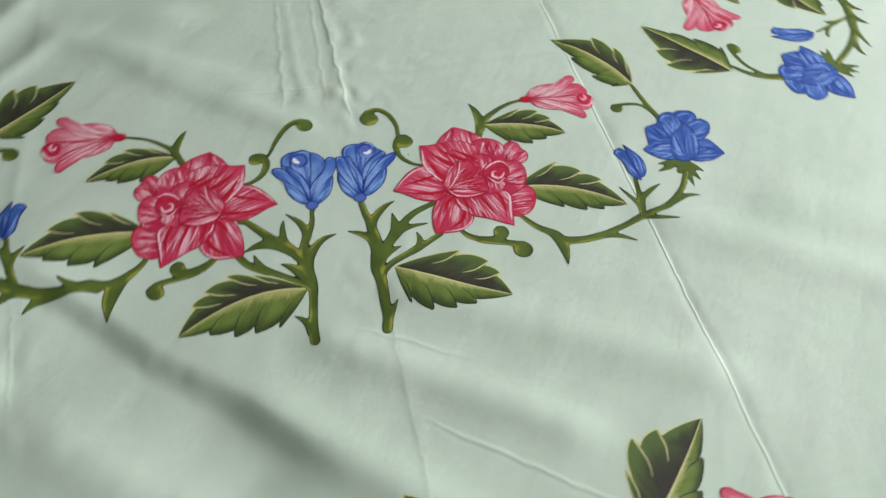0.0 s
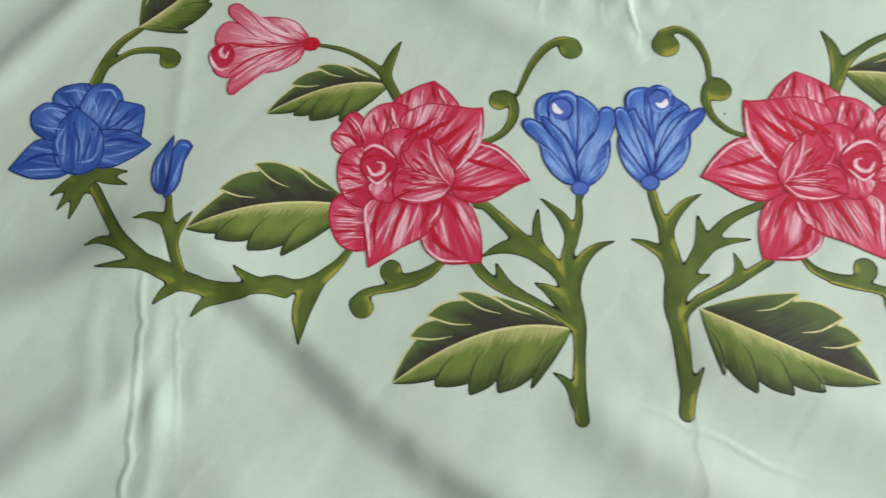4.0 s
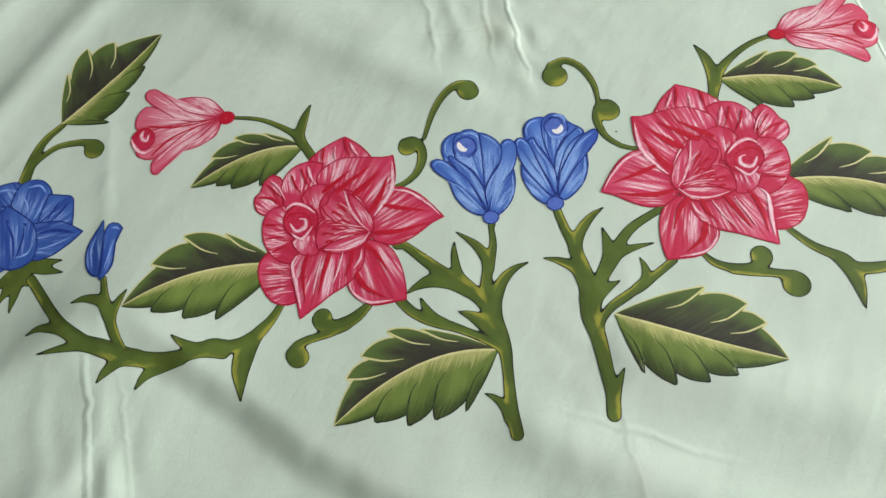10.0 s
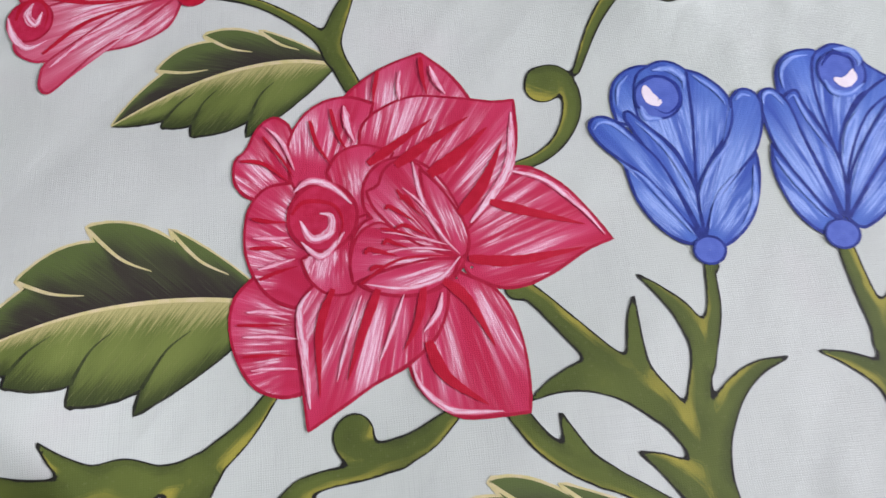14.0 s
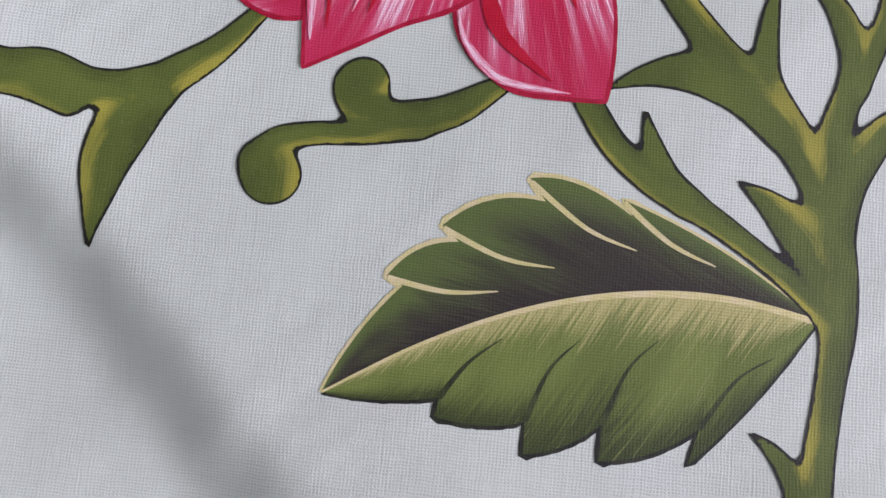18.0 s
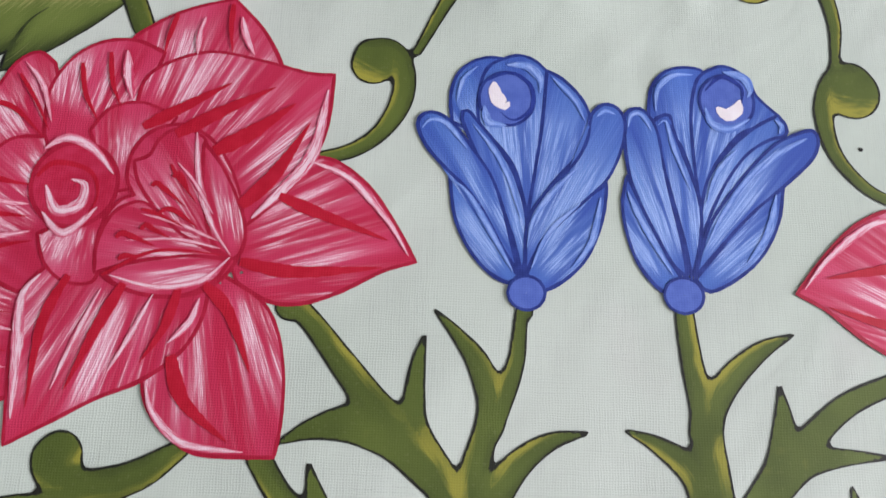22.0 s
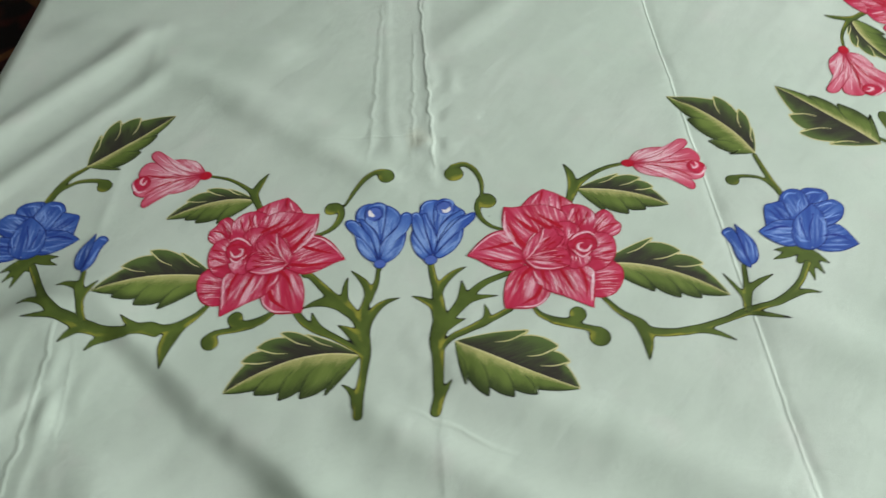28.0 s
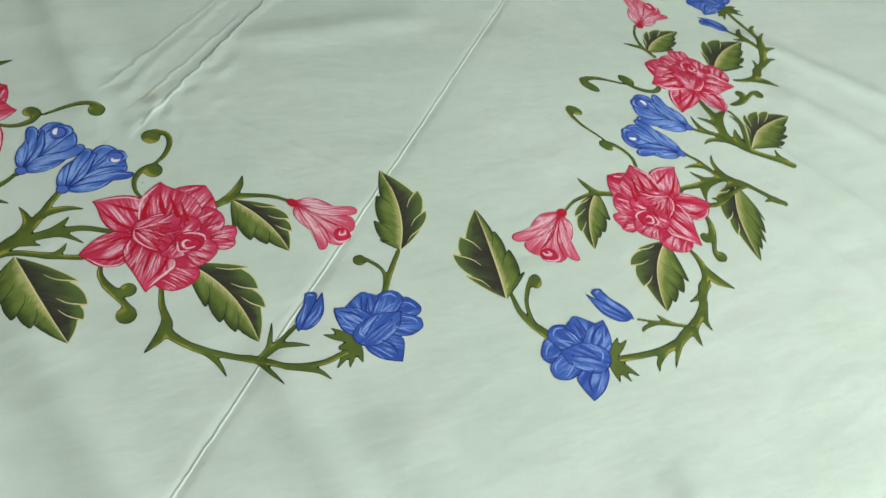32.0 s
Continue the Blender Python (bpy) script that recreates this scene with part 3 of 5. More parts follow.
        def surface(line, lift):
            runs = [0.0]
            for i in range(1, len(line)):
                runs.append(runs[-1] + (line[i] - line[i - 1]).length)
            rows, feet, cuts = [], [], [k / 16 for k in range(17)]
            for p, run in zip(line, runs):
                t = run / runs[-1]
                t = max(0.0, t - 0.17 * math.sin(math.pi * t))
                feet.append(t)
                rows.append([rib(t).lerp(p, s) for s in cuts])
            length = (tip - base).length / 10
            return self.mesh(rows, lift, lambda k, m: (cuts[m], feet[k] * length))

        lo, up = half(lower, False), half(upper, True)
        ob = part("painted_leaf", surface(lo, lv), LEAF_LIGHT, SHEET, "toothed green leaf, one half dark, with a cream midrib")
        dark = part("dark_half", surface(up, lv), LEAF_DARK, ob)
        self.join(ob, self.ribbon([tuple(p) for p in lo], [0.8, 1.8, 1.6, 1.8, 1.0], lv - 0.000015, step=3, ragged=0.15), PAINTS["ink"])
        self.join(dark, self.ribbon([tuple(p) for p in up], [0.8, 1.9, 2.1, 1.9, 1.2], lv - 0.00002, step=3, ragged=0.15), PAINTS["cream"])
        vein = 0.00002
        for q in upper[:]:
            q = Vector(q[:2])
            t = nearest(q)
            a = q.lerp(rib(t), 0.03)
            b = q.lerp(rib(max(0.02, t - 0.30)), 0.62)
            m = a.lerp(b, 0.5) + (rib(t) - q) * 0.10
            part("vein", self.ribbon([a, m, b], [1.3, 1.2, 0.9, 0.25], lv + vein, step=1.5), PAINTS["cream"], ob)
        for q in lower[:]:
            q = Vector(q[:2])
            t = nearest(q)
            a = q.lerp(rib(max(0, t - 0.1)), 0.22)
            b = q.lerp(rib(max(0.0, t - 0.24)), 0.72)
            m = a.lerp(b, 0.5) + (rib(t) - q) * 0.08
            part("vein", self.ribbon([a, m, b], [1.4, 1.0, 0.6, 0.15], lv + vein, step=1.5), PAINTS["vein"], ob)
        ribline = [rib(i / 6) for i in range(7)]
        part("midrib", self.ribbon(ribline, [1.3, 1.5, 1.2, 0.8, 0.5], lv + vein, step=2), PAINTS["cream"], ob)


class Growth:
    """A painted stem with its shoots: tapered strokes that run into one another, drawn as one outline and kept as a part each."""

    def __init__(self, paint, name, label, lift):
        self.paint, self.name, self.label, self.lift, self.strokes = paint, name, label, lift, []

    def stroke(self, kind, lit, points):
        """points: x, y, width (mm). lit: the side with the yellow light, 1 left of the stroke, -1 right; for a round tip, its direction in degrees."""
        p = np.array(points, float)
        if len(p) > 1:
            rows = []
            ends = np.vstack([2 * p[0] - p[1], p, 2 * p[-1] - p[-2]])
            for a, b, c, d in zip(ends, ends[1:], ends[2:], ends[3:]):
                for t in np.linspace(0, 1, max(2, int(np.hypot(*(c - b)[:2]) / 0.7)), endpoint=False):
                    rows.append(b + 0.5 * t * (c - a + t * (2 * a - 5 * b + 4 * c - d + t * (3 * (b - c) + d - a))))
            p = np.array(rows + [p[-1]])
        self.strokes.append((kind, lit, p))

    def field(self, stroke, x, y):
        """Distance to the stroke's edge, the place across it from 0 to 1 (1: lit) and along it in centimetres."""
        kind, lit, p = stroke
        r = np.maximum(p[:, 2] / 2 + 0.25, 0.4)
        dx, dy = x[:, None] - p[None, :, 0], y[:, None] - p[None, :, 1]
        d = np.hypot(dx, dy) - r
        k = d.argmin(1)
        n = np.arange(len(x))
        if len(p) == 1:
            a = radians(lit)
            return d[n, k], 0.5 + 0.5 * (dx[:, 0] * math.cos(a) + dy[:, 0] * math.sin(a)) / r[0], dx[:, 0] / 10
        way = np.gradient(p[:, :2], axis=0)
        way /= np.maximum(np.hypot(way[:, 0], way[:, 1]), 1e-6)[:, None]
        side = (dy[n, k] * way[k, 0] - dx[n, k] * way[k, 1]) / r[k]
        run = np.concatenate([[0], np.cumsum(np.hypot(*np.diff(p[:, :2], axis=0).T))]) / 10
        return d[n, k], 0.5 + 0.5 * lit * np.clip(side, -1, 1), run[k]

    def finish(self):
        pitch, paint = self.paint.pitch, self.paint
        every = np.vstack([p for _, _, p in self.strokes])
        wide = every[:, 2].max() / 2 + 2 * pitch
        xs = np.arange(every[:, 0].min() - wide, every[:, 0].max() + wide, pitch)
        ys = np.arange(every[:, 1].min() - wide, every[:, 1].max() + wide, pitch)
        gx, gy = (a.ravel() for a in np.meshgrid(xs, ys))
        far, owner = np.full(len(gx), 99.0), np.zeros(len(gx), int)
        best, total, across, along = far.copy(), np.zeros(len(gx)), np.zeros(len(gx)), np.zeros(len(gx))
        for i, stroke in enumerate(self.strokes):
            p, m = stroke[2], stroke[2][:, 2].max() / 2 + 9
            near = np.flatnonzero((gx > p[:, 0].min() - m) & (gx < p[:, 0].max() + m) & (gy > p[:, 1].min() - m) & (gy < p[:, 1].max() + m))
            d, u, v = self.field(stroke, gx[near], gy[near])
            mine = d < best[near]
            owner[near[mine]], best[near[mine]], along[near[mine]] = i, d[mine], v[mine]
            blend = np.maximum(3.2 - np.abs(d - far[near]), 0) / 3.2
            far[near] = np.minimum(d, far[near]) - blend * blend * 0.8
            weight = np.exp(-np.clip(d, -20, 20) / 1.3)
            total[near] += weight
            across[near] += weight * u
        across /= np.maximum(total, 1e-9)
        w = len(xs)
        made = {}
        inside = far < 0
        hit = inside.reshape(len(ys), w)
        cells = np.argwhere(hit[:-1, :-1] | hit[1:, :-1] | hit[:-1, 1:] | hit[1:, 1:])
        for j, i in cells:
            ring = (j * w + i, j * w + i + 1, j * w + w + i + 1, j * w + w + i)
            loop = []
            for a, b in zip(ring, ring[1:] + ring[:1]):
                if inside[a]:
                    loop.append((a, a))
                if inside[a] != inside[b]:
                    loop.append((min(a, b), max(a, b)))
            made.setdefault(owner[min(ring, key=lambda q: far[q])], []).append(loop)
        top = None
        for i in sorted(made, key=lambda q: q != 0):
            verts, index, faces, data = [], {}, [], []
            for loop in made[i]:
                for key in loop:
                    if key not in index:
                        a, b = key
                        t = 0.0 if a == b else far[a] / (far[a] - far[b])
                        index[key] = len(verts)
                        verts.append(paint.place((gx[a] + t * (gx[b] - gx[a]), gy[a] + t * (gy[b] - gy[a])), self.lift))
                        data.append((across[a] + t * (across[b] - across[a]), along[a], 0.0 if a != b else -far[a]))
                faces.append([index[key] for key in loop])
            bm = bmesh.new()
            bv = [bm.verts.new(v) for v in verts]
            tone, rim = bm.loops.layers.uv.new("UVMap"), bm.loops.layers.uv.new("Rim")
            for f in faces:
                if len(f) < 3:
                    continue
                face = bm.faces.new([bv[k] for k in (reversed(f) if paint.flip else f)])
                for corner, k in zip(face.loops, reversed(f) if paint.flip else f):
                    corner[tone].uv, corner[rim].uv = data[k][:2], (data[k][2], 0)
            bm.normal_update()
            if sum(f.normal.z for f in bm.faces) < 0:
                bmesh.ops.reverse_faces(bm, faces=bm.faces)
            if top is None:
                top = part("painted_" + self.name, bm, STEM, SHEET, self.label)
            else:
                kind = self.strokes[i][0]
                part("tendril_tip" if kind == "tip" else kind, bm, STEM, top)


def draw_stems(paint):
    paint.use('main_stem')
    g = Growth(paint, 'flower_stem', 'branching olive green stem painted with a dark outline', 0.00016)
    g.stroke('stem', 1, [(-38.1, -143.3, 7.3), (-37.5, -126.6, 6.9), (-34.8, -105.9, 6.3), (-33.6, -94.9, 7.6), (-33.9, -85.7, 8.9), (-35.7, -75.3, 10.5), (-36.2, -65.2, 10.1), (-36.2, -53.6, 7.6), (-32.9, -41.4, 6.2), (-28.2, -31.5, 5.4), (-25.3, -23, 4.2), (-24.2, -12.6, 3.4), (-23.3, -10.4, 4.5)])
    g.stroke('side_shoot', -1, [(-37.6, -65.4, 6.9), (-44.5, -53.9, 9.1), (-52.1, -44.9, 10), (-61, -36.6, 8.5), (-69.4, -26.6, 7), (-80.1, -13.9, 5.5), (-85.1, -11, 7.3)])
    g.stroke('side_shoot', -1, [(-90, -49.2, 5.9), (-83.7, -58.3, 6.1), (-74.8, -65.8, 6), (-64.4, -71, 5.8), (-53.9, -77.4, 5), (-44.8, -83.9, 4.7), (-35.7, -91.5, 4.4)])
    g.stroke('thorn_leaf', 1, [(-46.8, -10.9, 0.7), (-41.3, -16.6, 3.1), (-35.7, -23.6, 5.7), (-32.4, -32, 6.7), (-31.7, -39.9, 5.1)])
    g.stroke('thorn_leaf', -1, [(-6.8, -41.1, 0.7), (-16.5, -43.6, 4.2), (-24.9, -49.6, 6.7), (-31.3, -58.9, 8.3), (-35.4, -71, 7.1)])
    g.stroke('thorn_leaf', 0, [(-85.4, -45.7, 0.7), (-76.7, -42, 5.1), (-66.5, -40.6, 9.5), (-56, -44.1, 10.2), (-47.9, -51, 7.6)])
    g.stroke('thorn_leaf', 0, [(-49.5, -17.5, 0.7), (-50.9, -24.6, 3.5), (-51.6, -32.9, 5.2), (-51.2, -42.2, 6.4), (-48, -49.7, 5.1)])
    g.stroke('thorn_leaf', 1, [(-56, -64, 0.7), (-49.2, -68, 5.5), (-42.8, -73.6, 9.3), (-36.8, -80.5, 9.2)])
    g.stroke('thorn_leaf', 0, [(-77.3, -50.4, 0.7), (-75.5, -56.8, 3.8), (-72.2, -63.9, 5.8), (-67, -69.4, 5)])
    g.stroke('thorn_leaf', 0, [(-50.7, -116.7, 0.7), (-45.7, -120.4, 3.4), (-41.9, -126.3, 4.9), (-40.5, -134.1, 5.1)])
    g.finish()
    paint.use('bud_stem')
    g = Growth(paint, 'rosebud_stem', 'curved olive green stem painted with a dark outline', 0.00016)
    g.stroke('stem', 1, [(-185, 112.8, 2.5), (-166.5, 107, 3.1), (-153, 98.2, 3.7), (-142.8, 88.6, 4.9), (-137.4, 79, 6.1), (-132.4, 67.6, 6.1)])
    g.stroke('thorn_leaf', 1, [(-128.3, 110.5, 0.7), (-133.6, 100.9, 5.3), (-138.1, 88.8, 6.8), (-138.3, 79.8, 4.9)])
    g.finish()
    paint.use('upper_tendril')
    g = Growth(paint, 'tendril', 'curling green tendril painted with yellow lights', 0.00018)
    g.stroke('stem', 1, [(-82.2, 29.8, 3.3), (-71.6, 32.8, 4), (-63.5, 39, 4.7), (-58.5, 48.3, 6.1), (-58, 57.6, 6.2), (-62, 63.7, 6.9), (-67.7, 63.8, 6.2)])
    g.stroke('tip', -110, [(-66.8, 59.7, 12.4)])
    g.stroke('side_shoot', 1, [(-54.3, 64.2, 2.4), (-44.9, 82.8, 4), (-35, 94.5, 5), (-23.3, 101.1, 5.7), (-15.3, 99.8, 6.3)])
    g.stroke('tip', -150, [(-17.2, 94.6, 15)])
    g.finish()
    paint.use('lower_tendril')
    g = Growth(paint, 'tendril', 'curling green tendril painted with yellow lights', 0.00018)
    g.stroke('stem', 1, [(-109.4, -47.8, 4.4), (-118, -53.7, 7.2), (-126.6, -57.2, 7.4), (-136.4, -61, 5.1), (-147.8, -62.3, 5.1), (-155.2, -64.5, 5.9), (-159.6, -69.3, 7.9)])
    g.stroke('tip', 0, [(-156.5, -72.3, 12.9)])
    g.stroke('side_shoot', 1, [(-126.6, -57.3, 7.2), (-134.4, -56.9, 7.4), (-140.1, -54.6, 7.4), (-141.9, -50.5, 5.7), (-139.1, -48.5, 6.4)])
    g.stroke('tip', -20, [(-138.8, -50.4, 11.1)])
    g.finish()
    paint.use('thorny_stem')
    g = Growth(paint, 'thorny_stem', 'curved thorny green stem painted with a dark outline', 0.00016)
    g.stroke('stem', 1, [(-163.4, -36.4, 3.9), (-170.3, -44.8, 5.7), (-177.6, -51.1, 7.7), (-185.6, -56.4, 8.9), (-196.6, -57.4, 7.9), (-207.8, -55.4, 9.6), (-219, -58.1, 7.2), (-237, -57.8, 8.6), (-254.1, -53.5, 9.6), (-265.4, -48, 11), (-283.2, -38.3, 8.6), (-295.1, -27.2, 7.3), (-308.2, -9.7, 6.4), (-323.6, 16.1, 6.2)])
    g.stroke('thorn_leaf', 1, [(-193.7, -91.6, 0.7), (-192.6, -82.8, 5.5), (-191.8, -73.8, 10.1), (-188.9, -65.1, 12.1), (-184.7, -58, 10.2)])
    g.stroke('thorn_leaf', -1, [(-230.8, -44.1, 0.7), (-223.7, -50.8, 4.8), (-212.4, -57, 6.9), (-201.1, -61.5, 6.2)])
    g.stroke('thorn_leaf', 0, [(-256.3, -71.8, 0.7), (-247.8, -63.8, 5.8), (-235.6, -60.8, 7.5), (-226.1, -60.1, 6.1)])
    g.stroke('thorn_leaf', 0, [(-278.2, -63.8, 0.7), (-271.1, -57.3, 5.5), (-262.4, -52.4, 7.5), (-253.9, -51.9, 6.2)])
    g.stroke('thorn_leaf', -1, [(-313, -39.7, 0.7), (-296.9, -39.4, 4.5), (-279.9, -40.6, 6.9), (-266.9, -45.3, 6.2)])
    g.stroke('thorn_leaf', -1, [(-322.4, -24.7, 0.7), (-313.1, -22.2, 4.9), (-298.8, -26.6, 7), (-288, -34.2, 6.2)])
    g.finish()
    paint.use('bluebud_stem')
    g = Growth(paint, 'bluebud_stem', 'short green stem with small leaves under a blue bud', 0.00016)
    g.stroke('stem', 1, [(-273.7, 4, 3.6), (-271, -12.3, 4.6), (-267.4, -30.2, 4.9), (-262.9, -45, 6.2)])
    g.stroke('thorn_leaf', 0, [(-293.9, -9.2, 0.7), (-284.7, -8.3, 5), (-273, -13.5, 7.1), (-268.3, -24.6, 4.9)])
    g.stroke('thorn_leaf', 1, [(-258, -8, 0.7), (-262.7, -15.6, 4.6), (-266.3, -26.8, 4.5), (-265.4, -35.9, 3.5)])
    g.finish()
    paint.use('leaf_stem')
    g = Growth(paint, 'leaf_stem', 'curved green leaf stem with a curling tendril', 9e-05)
    g.stroke('stem', 1, [(-333.5, 89.7, 8.6), (-327.3, 109.3, 7.2), (-319, 124, 6), (-306.2, 134.6, 4.5)])
    g.stroke('side_shoot', 1, [(-326.4, 106.7, 4), (-310.7, 116.3, 4.4), (-294.6, 117, 5.2), (-284.5, 114.2, 6)])
    g.stroke('tip', -110, [(-283.6, 108.7, 14.4)])
    g.finish()
    paint.use('bloom')
    g = Growth(paint, 'calyx', 'dark green pointed calyx under a blue flower', 0.00015)
    g.stroke('stem', 0, [(-325.3, 14.8, 6.4), (-331.9, 27, 8)])
    for x, y in ((-351.2, 12.4), (-345.5, 2), (-336.8, -4.9), (-303.1, 25.5), (-302.1, 16)):
        g.stroke('thorn_leaf', 0, [(x, y, 0.7), (x * 0.5 - 165, y * 0.5 + 13.5, 6.8), (-330, 28, 6)])
    g.finish()


def draw_stems_right(paint):
    paint.use('sheet')
    g = Growth(paint, 'flower_stem', 'branching olive green stem painted with a dark outline', 0.00016)
    g.stroke('stem', -1, [(18.2, -143.6, 7.7), (20.5, -132.5, 7.1), (21.3, -119.2, 7.9), (22.2, -98.4, 9.1), (21.6, -83.7, 11.3), (24.5, -69.4, 11.4), (25.4, -56.2, 9.8), (24.2, -38.1, 7.1), (21.5, -23.3, 5.8), (20.1, -10.5, 5.1), (20.4, -6.3, 4.8)])
    g.stroke('side_shoot', 0, [(22, -72.4, 6), (31.7, -64.1, 7.2), (40.4, -53.9, 7.8), (50.6, -42.1, 6.8), (63.9, -31.2, 5.7), (85.1, -22.7, 4.6)])
    g.stroke('side_shoot', 1, [(22, -93.4, 3.2), (33.4, -81.8, 5.2), (46.4, -75.5, 5.7), (60.9, -69.3, 5.2), (81.3, -58.8, 4.7)])
    g.stroke('thorn_leaf', -1, [(49, -14.1, 0.7), (39.4, -19.1, 4.7), (29.8, -28.4, 6.8), (23.7, -40, 6.4)])
    g.stroke('thorn_leaf', -1, [(3.6, -40.3, 0.7), (12.4, -44.2, 4.6), (20.7, -50.8, 7.4), (24.4, -61, 7.7)])
    g.stroke('thorn_leaf', 0, [(45, -65.2, 0.7), (35.7, -68.2, 5.8), (27.1, -73.9, 7.6), (22.5, -81, 6)])
    g.stroke('thorn_leaf', 0, [(44.6, -27.8, 0.7), (44.8, -38, 5.4), (42.4, -49.7, 7.3), (37.1, -57.7, 6.1)])
    g.stroke('thorn_leaf', 0, [(73, -45.1, 0.7), (60.6, -45.4, 3.9), (50, -47.2, 6.7), (42.2, -52.7, 6.1)])
    g.stroke('thorn_leaf', 0, [(61.4, -53, 0.7), (62.7, -60.6, 4.2), (60.2, -68.1, 5.5), (54.5, -71.7, 4.4)])
    g.stroke('thorn_leaf', 1, [(31.4, -118.9, 0.7), (25.7, -127, 4.6), (21, -135.3, 5.2), (19.1, -140.5, 5.2)])
    g.finish()
    paint.use('sheet')
    g = Growth(paint, 'rosebud_stem', 'curved olive green stem painted with a dark outline', 0.00016)
    g.stroke('stem', 1, [(205.7, 93.4, 3.2), (187, 89.9, 4), (169.6, 81.5, 4.8), (155, 69.3, 7.1), (143.7, 48.7, 7)])
    g.stroke('thorn_leaf', -1, [(147.5, 97.4, 0.8), (151.6, 85.2, 6.4), (151.9, 71, 8.3), (149.9, 61.7, 7)])
    g.finish()
    paint.use('sheet')
    g = Growth(paint, 'tendril', 'curling green tendril painted with yellow lights', 0.00018)
    g.stroke('stem', -1, [(84.2, 22.9, 3), (74, 28.1, 3.3), (65.9, 38.3, 4.2), (63.8, 51.2, 5.5), (67.4, 60.7, 5.3), (73.8, 63.3, 6.2)])
    g.stroke('tip', -90, [(72.9, 57.9, 16.7)])
    g.stroke('side_shoot', -1, [(69, 66.7, 2.5), (69.7, 81.4, 4.1), (64.7, 97.4, 5.1), (55.6, 105.6, 5.8), (45.2, 103.4, 6.4)])
    g.stroke('tip', -60, [(45.3, 94.2, 17.7)])
    g.finish()
    paint.use('sheet')
    g = Growth(paint, 'tendril', 'curling green tendril painted with yellow lights', 0.00018)
    g.stroke('stem', -1, [(99.7, -58, 2.8), (106.1, -67, 4.9), (121.3, -74.8, 5.9), (137.3, -79.7, 5.5), (146.9, -84.1, 6.9)])
    g.stroke('tip', 150, [(147.5, -89.5, 16.4)])
    g.stroke('side_shoot', -1, [(114.8, -72.7, 4.8), (128.2, -73.6, 6.2), (134.4, -70.3, 6.3)])
    g.stroke('tip', 200, [(134, -67.5, 13.2)])
    g.finish()
    paint.use('sheet')
    g = Growth(paint, 'thorny_stem', 'curved thorny green stem painted with a dark outline', 0.00016)
    g.stroke('stem', -1, [(155.9, -52.2, 3.5), (167.1, -67.7, 5.2), (180.1, -79, 7.3), (187.1, -87.6, 8.1), (211.9, -89.7, 6.2), (244.5, -82.3, 5.3), (267.6, -74.7, 5.8), (291.2, -69.1, 5.3), (314.1, -51.8, 4.9), (327.2, -33, 5)])
    g.stroke('thorn_leaf', -1, [(180.5, -112.4, 0.7), (182.5, -100, 6.8), (182.6, -89.5, 9.6), (178.9, -80.2, 6.9)])
    g.stroke('thorn_leaf', 0, [(249.2, -100.3, 0.7), (236.7, -92.7, 4.3), (223.9, -89.2, 5.3), (211.9, -89.7, 4.3)])
    g.stroke('thorn_leaf', 0, [(294.9, -86.1, 0.7), (280.7, -81.7, 3.8), (265.5, -77, 4.8), (255.9, -78.3, 3.9)])
    g.stroke('thorn_leaf', 0, [(327.8, -62.6, 0.7), (315.1, -60.9, 4.4), (300.7, -66, 4.9), (289, -70.9, 3.9)])
    g.finish()
    paint.use('sheet')
    g = Growth(paint, 'bluebud_stem', 'short green stem with small leaves under a blue bud', 0.00016)
    g.stroke('stem', -1, [(276, -31.3, 3.5), (271.5, -52, 4.4), (265.5, -74, 5.3)])
    g.stroke('thorn_leaf', 0, [(296.3, -42, 0.7), (283.5, -48.2, 4.5), (273, -55.6, 5.4), (268.6, -65.3, 3.9)])
    g.stroke('thorn_leaf', 0, [(256.7, -38.5, 0.7), (263, -52.3, 3.5), (266.9, -63.9, 3.9), (266.2, -72.1, 3.4)])
    g.finish()
    paint.use('sheet')
    g = Growth(paint, 'leaf_stem', 'curved green leaf stem with a curling tendril', 9e-05)
    g.stroke('stem', -1, [(331.6, 38, 4.8), (326.8, 66.4, 4.9), (323.7, 92.3, 3.9)])
    g.stroke('side_shoot', -1, [(330.1, 48.6, 3.2), (319.9, 63.2, 3.3), (305.7, 67.4, 3.8), (294.7, 66.3, 3.8)])
    g.stroke('tip', -60, [(294.6, 63.2, 12)])
    g.finish()
    paint.use('bloom')
    g = Growth(paint, 'calyx', 'dark green pointed calyx under a blue flower', 0.00015)
    g.stroke('stem', 0, [(-325.3, 14.8, 6.4), (-331.9, 27, 8)])
    for x, y in ((-351.2, 12.4), (-345.5, 2), (-336.8, -4.9), (-303.1, 25.5), (-302.1, 16)):
        g.stroke('thorn_leaf', 0, [(x, y, 0.7), (x * 0.5 - 165, y * 0.5 + 13.5, 6.8), (-330, 28, 6)])
    g.finish()


